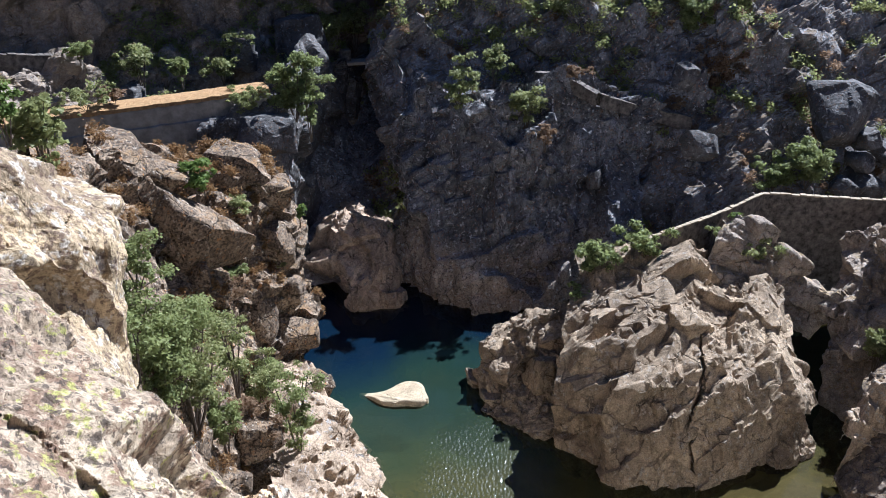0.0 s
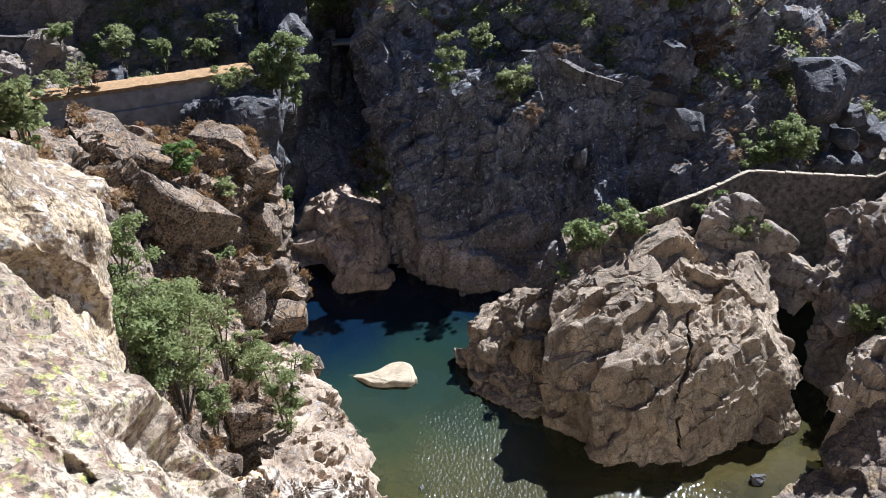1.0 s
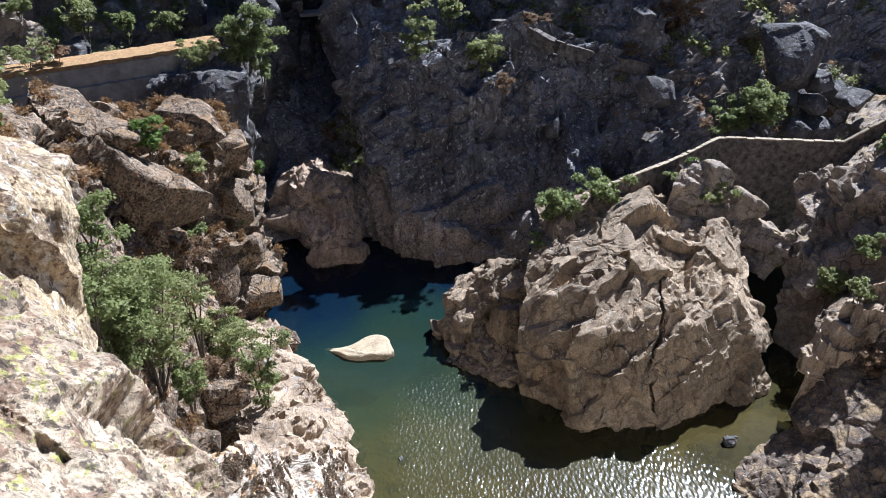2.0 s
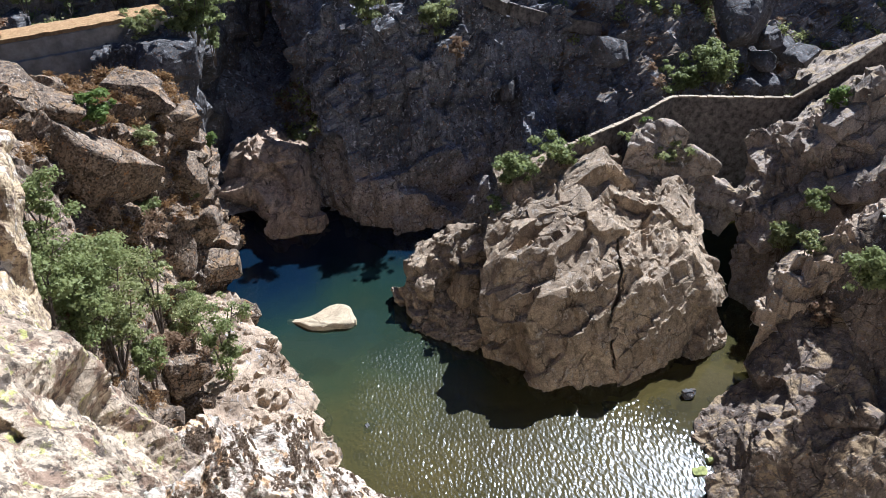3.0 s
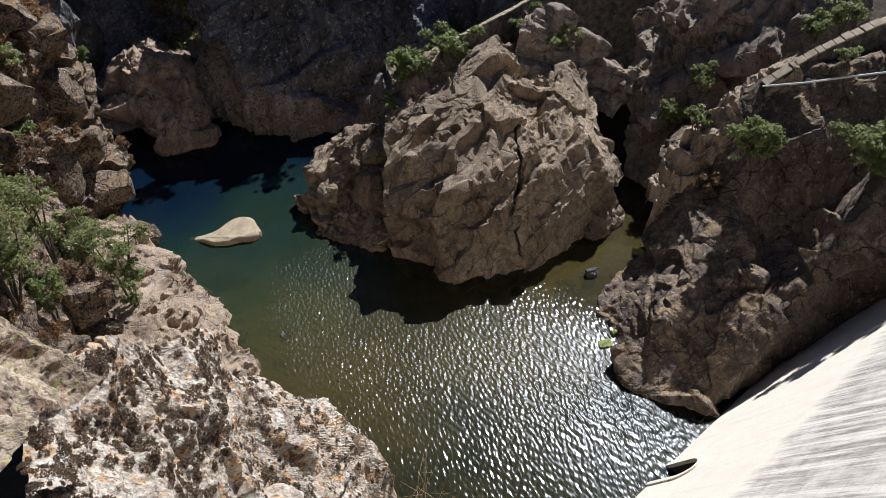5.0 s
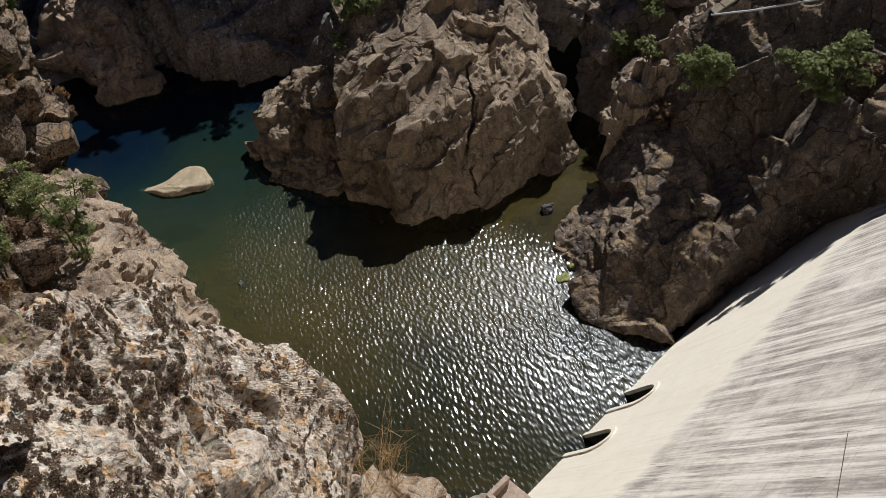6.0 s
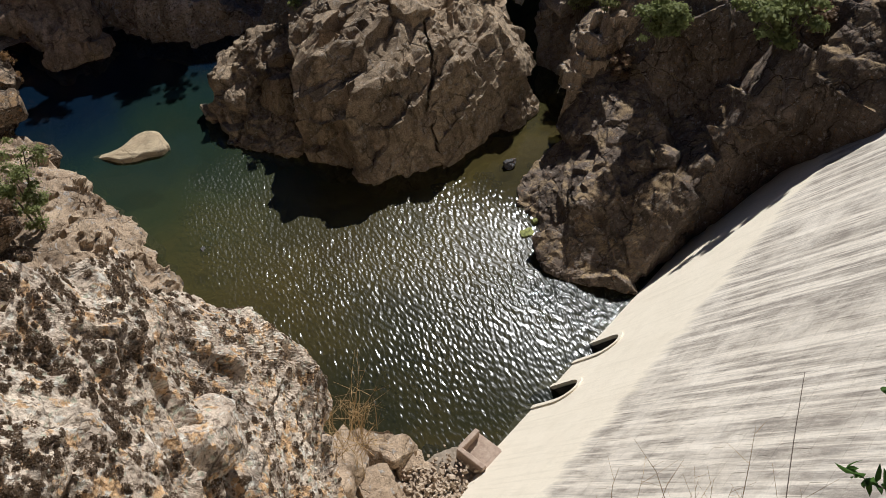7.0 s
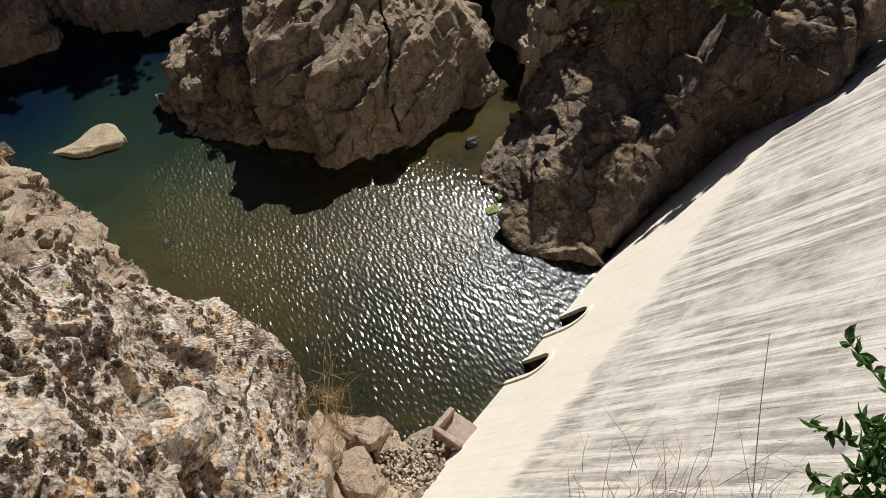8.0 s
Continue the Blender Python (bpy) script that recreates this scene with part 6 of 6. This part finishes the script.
def tufts(name, host, count, size, seed, label, where=0.0):
    """Fuzzy cushions of dark moss that cling to a rock face."""
    rng = np.random.default_rng(seed)
    mesh = host.data
    co, nm = np.zeros(len(mesh.vertices) * 3, np.float32), np.zeros(len(mesh.vertices) * 3, np.float32)
    mesh.vertices.foreach_get("co", co)
    mesh.vertices.foreach_get("normal", nm)
    co, nm = co.reshape(-1, 3), nm.reshape(-1, 3)
    pick = np.flatnonzero(fractal(co / 0.9, seed, 4) > where)
    pick = rng.choice(pick, min(count, len(pick)), replace=False)
    pts, out = [], []
    for q in pick:
        s = rng.uniform(*size) * rng.uniform(0.5, 1.4)
        d = rng.normal(size=(int(24 + 700 * s), 3))
        d /= np.linalg.norm(d, axis=1, keepdims=True)
        up = d @ nm[q]
        d = d + (np.abs(up) - up)[:, None] * nm[q]
        pts.append(co[q] + (d - 0.45 * np.abs(up)[:, None] * nm[q]) * s * rng.uniform(0.75, 1.1, (len(d), 1)))
        out.append(d)
    ob = new(name, leaf_mesh(name, np.concatenate(pts), 0.026, rng, L_MOSS, 1.3, np.concatenate(out)))
    return tagged(ob, label, "moss", kind="stuff")


tufts("moss", slab, 1700, (0.03, 0.10), 5, "dark brown moss cushions clinging to the slab", -0.25)

# ---------------------------------------------------------------- canal path on its wall
PATH_A, PATH_B = Vector((-23.13, 46.15, 14.50)), Vector((-11.54, 51.88, 14.50))
along = (PATH_B - PATH_A).normalized()
inland = Vector((along.y, -along.x, 0)).normalized() * -1
path = holder("canal_path", PATH_A, "grassy canal path on a stepped concrete wall", "path", kind="structure")
for name, mat, drop, high, fore, deep in (("grass_top", M_PATH, 0.0, 0.25, 0.0, 1.9), ("upper_step", M_PATHWALL, 0.25, 1.1, 0.06, 1.8), ("lower_step", M_PATHWALL, 1.35, 1.2, 0.35, 1.8), ("wall_base", M_PATHWALL, 2.55, 4.0, 0.45, 1.8)):
    rng = np.random.default_rng(77)
    bm = bmesh.new()
    n = 40
    span = (PATH_B - PATH_A) * 1.0
    ring = []
    for i in range(n + 1):
        p = span * (i / n * 1.5 - 0.5)
        w = rng.uniform(-0.04, 0.04)
        ring.append([bm.verts.new(p + inland * o + Vector((0, 0, z))) for o, z in ((-fore + w, -drop - high), (-fore + w * 0.5, -drop + w), (deep * 0.5, -drop + 0.06), (deep, -drop + w), (deep, -drop - high))])
    for a, b in zip(ring[:-1], ring[1:]):
        for i in range(4):
            bm.faces.new((a[i], b[i], b[i + 1], a[i + 1]))
    bm.faces.new(ring[0])
    bm.faces.new(ring[-1][::-1])
    part(name, bm, mat, path, {"grass_top": "path top overgrown with dry yellow grass"}.get(name, ""))

# dark masonry wall of the upper track
UPPER = [(-35.7, 55.5, 16.1), (-32.4, 58.1, 15.3), (-30.4, 59.7, 14.8), (-28.7, 60.9, 14.5)]
stone_wall("upper_wall", UPPER, 2.2, 0.8, "low shaded masonry wall of the upper track", seed=13, top=M_WALL)

# ---------------------------------------------------------------- ruined sluice at the ravine's head
def block(bm, centre, dims, turn=0.0, chip=0.0, rng=None):
    got = bmesh.ops.create_cube(bm, size=1)["verts"]
    m = pose(*centre, 0, 0, turn) @ Matrix.Diagonal((*dims, 1))
    for v in got:
        v.co = m @ v.co
        if rng is not None:
            v.co += Vector(rng.uniform(-chip, chip, 3))


hut = holder("sluice", (-7.66, 69.58, 11.75), "small ruined stone sluice on the ravine's edge", "ruin")
for name, c, d in (("pillar", (-0.9, 0, 0.5), (0.9, 0.9, 1.0)), ("pillar", (1.9, 0.3, 0.5), (1.3, 0.9, 1.1)), ("slab", (0.3, 0, -0.1), (3.8, 1.4, 0.3))):
    bm = bmesh.new()
    block(bm, c, d, 8, 0.06, np.random.default_rng(3))
    bmesh.ops.bevel(bm, geom=bm.edges[:], offset=0.05, segments=2, affect="EDGES")
    part(name, bm, M_CONC if name == "slab" else M_WALL, hut)

# ---------------------------------------------------------------- foot of the dam
box = holder("valve_box", (7.71, 13.30, 0.45), "broken pinkish concrete valve box half filled with rubble", "box")
box.rotation_euler = (0, 0, radians(27))
box.scale = (0.8, 0.8, 0.8)
for c, d in (((-0.7, 0, 0.1), (0.28, 1.7, 1.5)), ((0, 0.75, 0.1), (1.4, 0.28, 1.5)), ((0.1, -0.75, -0.1), (1.3, 0.28, 1.1)), ((0.75, 0.0, -0.2), (0.28, 1.6, 0.9))):
    bm = bmesh.new()
    block(bm, c, d, 0, 0.03, np.random.default_rng(8))
    bmesh.ops.bevel(bm, geom=bm.edges[:], offset=0.03, segments=1, affect="EDGES")
    part("box_wall", bm, M_BLOCK, box)
bm = bmesh.new()
block(bm, (0, 0, -0.2), (1.3, 1.4, 0.9), 0, 0.08, np.random.default_rng(9))
part("fill", bm, M_BLOCK, box, "rubble fill inside the box")
SHINGLE = [
    [(4.6, 16.4, -0.8), (5.8, 15.6, -0.8), (7.0, 14.9, -0.8), (8.4, 14.4, -0.8), (10.0, 14.3, -0.9)],
    [(4.2, 15.3, 0.1), (5.4, 14.6, 0.0), (6.6, 14.0, 0.0), (7.6, 13.4, 0.0), (8.7, 13.5, -0.1)],
    [(3.3, 14.1, 1.0), (4.6, 13.3, 0.6), (5.6, 12.9, 0.4), (6.5, 12.8, 0.3), (7.8, 12.9, 0.2)],
    [(2.3, 12.6, 2.2), (3.6, 12.2, 1.3), (4.6, 11.9, 0.9), (5.4, 11.8, 0.7), (6.7, 12.1, 0.4)],
    [(1.0, 10.2, 4.0), (2.2, 10.1, 2.8), (3.2, 10.0, 1.9), (3.9, 10.1, 1.4), (4.9, 10.5, 0.8)],
]
cliff("shingle_bank", SHINGLE, 0.12, 0.8, 0.10, M_PALE, 171, "bank of pale rubble and silt at the dam's foot", "bank", "structure", fine=0.3)
rubble("rubble", (5.14, 12.19, 0.75), (0.9, 0.8), 800, 0.04, 0.13, M_STONE, 21, "loose pale stones heaped at the dam's foot")

# ---------------------------------------------------------------- dry stalks and the near shrub
def stalks(name, base, count, spread, high, seed, label, lean=(0.0, 0.0), thick=0.006, branch=2):
    rng = np.random.default_rng(seed)
    ob = holder(name, base, label, "grass")
    for _ in range(count):
        bm = bmesh.new()
        x, y = rng.normal(size=2) * spread
        h = high * rng.uniform(0.55, 1.1)
        d = np.array((lean[0] + rng.normal() * 0.22, lean[1] + rng.normal() * 0.22, 1.0))
        p0 = np.array((x, y, -0.1))
        p1 = p0 + d * h * 0.5
        p2 = p0 + d * h + np.array((*rng.normal(size=2) * 0.12 * h, -0.05 * h))
        tube(bm, [p0, p1, p2], [thick, thick * 0.8, thick * 0.3], 4)
        for _ in range(branch):
            q = p1 + (p2 - p1) * rng.uniform(0, 0.8)
            e = q + np.array((*rng.normal(size=2) * 0.16, rng.uniform(0.05, 0.25))) * h
            tube(bm, [q, e], [thick * 0.6, thick * 0.25], 3)
        part("stalk", bm, M_STRAW, ob)
    return ob


stalks("dry_bush", (2.42, 12.15, 6.84), 46, 0.45, 2.6, 31, "tangle of dry brown stalks on the rock edge", thick=0.011, branch=4)
stalks("dry_grass", (1.99, 0.33, 26.89), 34, 0.14, 0.45, 37, "thin dry grass stalks on the abutment", thick=0.0015)
stalks("dry_grass", (1.64, 0.47, 26.98), 34, 0.12, 0.34, 41, "thin dry grass stalks on the abutment", thick=0.0013)
stalks("dry_grass", (1.48, 0.57, 26.94), 26, 0.10, 0.30, 43, "thin dry grass stalks on the abutment", thick=0.0012)


def near_shrub(base, top, seed):
    """A leafy laurel-like shrub close by: stems with long pointed leaves."""
    rng = np.random.default_rng(seed)
    ob = holder("leafy_shrub", base, "glossy dark green leafy shrub on the abutment", "shrub")
    bm = bmesh.new()
    k = 0
    b = Vector(base)
    tips = []
    for s in range(6):
        aim = Vector(top) + Vector(rng.normal(size=3) * np.array((0.13, 0.13, 0.22))) - Vector((0, 0, rng.uniform(0, 0.55)))
        p2 = np.array(aim - b)
        p1 = p2 * 0.55 + rng.normal(size=3) * 0.07
        p0 = rng.normal(size=3) * 0.04
        tube(bm, [p0, p1, p2], [0.005, 0.0035, 0.0018], 5)
        tips += [p1 + (p2 - p1) * f for f in np.linspace(0.0, 1.0, 9)] + [p0 + (p1 - p0) * f for f in np.linspace(0.45, 1.0, 5)]
    part("stem", bm, M_BARK, ob)
    for q in tips:
        for _ in range(4):
            d = rng.normal(size=3)
            d[2] = abs(d[2]) * 0.5 + 0.2
            d /= np.linalg.norm(d)
            side = np.cross(d, rng.normal(size=3))
            side /= np.linalg.norm(side)
            up = np.cross(d, side)
            ln, wd = rng.uniform(0.04, 0.068), rng.uniform(0.009, 0.014)
            lb = bmesh.new()
            row = []
            for f, g in ((0.0, 0.1), (0.35, 1.0), (0.7, 0.75), (1.0, 0.05)):
                c = q + d * ln * f - up * ln * 0.25 * f * f
                row.append([lb.verts.new(c + side * wd * g + up * wd * 0.35 * g), lb.verts.new(c), lb.verts.new(c - side * wd * g + up * wd * 0.35 * g)])
            for m, n in zip(row[:-1], row[1:]):
                lb.faces.new((m[0], m[1], n[1], n[0]))
                lb.faces.new((m[1], m[2], n[2], n[1]))
            if k < 290 and rng.random() < 0.86:
                part("leaf", lb, L_GLOSS, ob)
                k += 1
            else:
                lb.free()
    return ob


near_shrub((2.02, -0.02, 27.51), (2.29, 0.47, 27.76), 61)
near_shrub((1.95, -0.03, 27.47), (2.10, 0.24, 27.62), 67)
near_shrub((2.05, -0.06, 27.49), (2.29, 0.33, 27.66), 71)

# thin dark cable hanging down the face of the dam
bm = bmesh.new()
CABLE = [FRAME.inverted() @ Vector(p) + Vector((0, 0, 0.05)) for p in ((13.38, 6.78, 12.54), (11.34, 5.07, 13.40), (9.91, 3.84, 14.04), (8.71, 2.79, 14.59))]
tube(bm, CABLE, [0.008] * len(CABLE), 5)
part("cable", bm, M_BARK, dam, "thin dark cable hanging down the face")

# ---------------------------------------------------------------- masonry of the dam's face
def dam_stones():
    rng = np.random.default_rng(15)
    rest = bmesh.new()
    y, made = BAND - 0.01, 0
    while y < 31:
        h = rng.uniform(0.40, 0.52)
        u = -8.0 + rng.uniform(-0.5, 0.0)
        while u < 34:
            w = rng.uniform(0.55, 1.15)
            near = -7.0 < u < 3.5 and 17.0 < y < 24.5 and made < 290
            bm = bmesh.new() if near else rest
            g, top = 0.0005, rng.uniform(-0.002, 0.002)
            lo = [bm.verts.new((a, b, -0.05)) for a, b in ((u + g, y + g), (u + w - g, y + g), (u + w - g, y + h - g), (u + g, y + h - g))]
            e = 0.0035
            hi = [bm.verts.new((a, b, top + rng.uniform(-0.003, 0.003))) for a, b in ((u + e, y + e), (u + w - e, y + e), (u + w - e, y + h - e), (u + e, y + h - e))]
            for i in range(4):
                bm.faces.new((lo[i], lo[(i + 1) % 4], hi[(i + 1) % 4], hi[i]))
            bm.faces.new(hi)
            if near:
                part("stone", bm, M_DAM, dam)
                made += 1
            u += w
        y += h
    tagged(part("masonry", rest, M_DAM, dam, "courses of squared stone stained by run-off"), kind="stuff")


dam_stones()
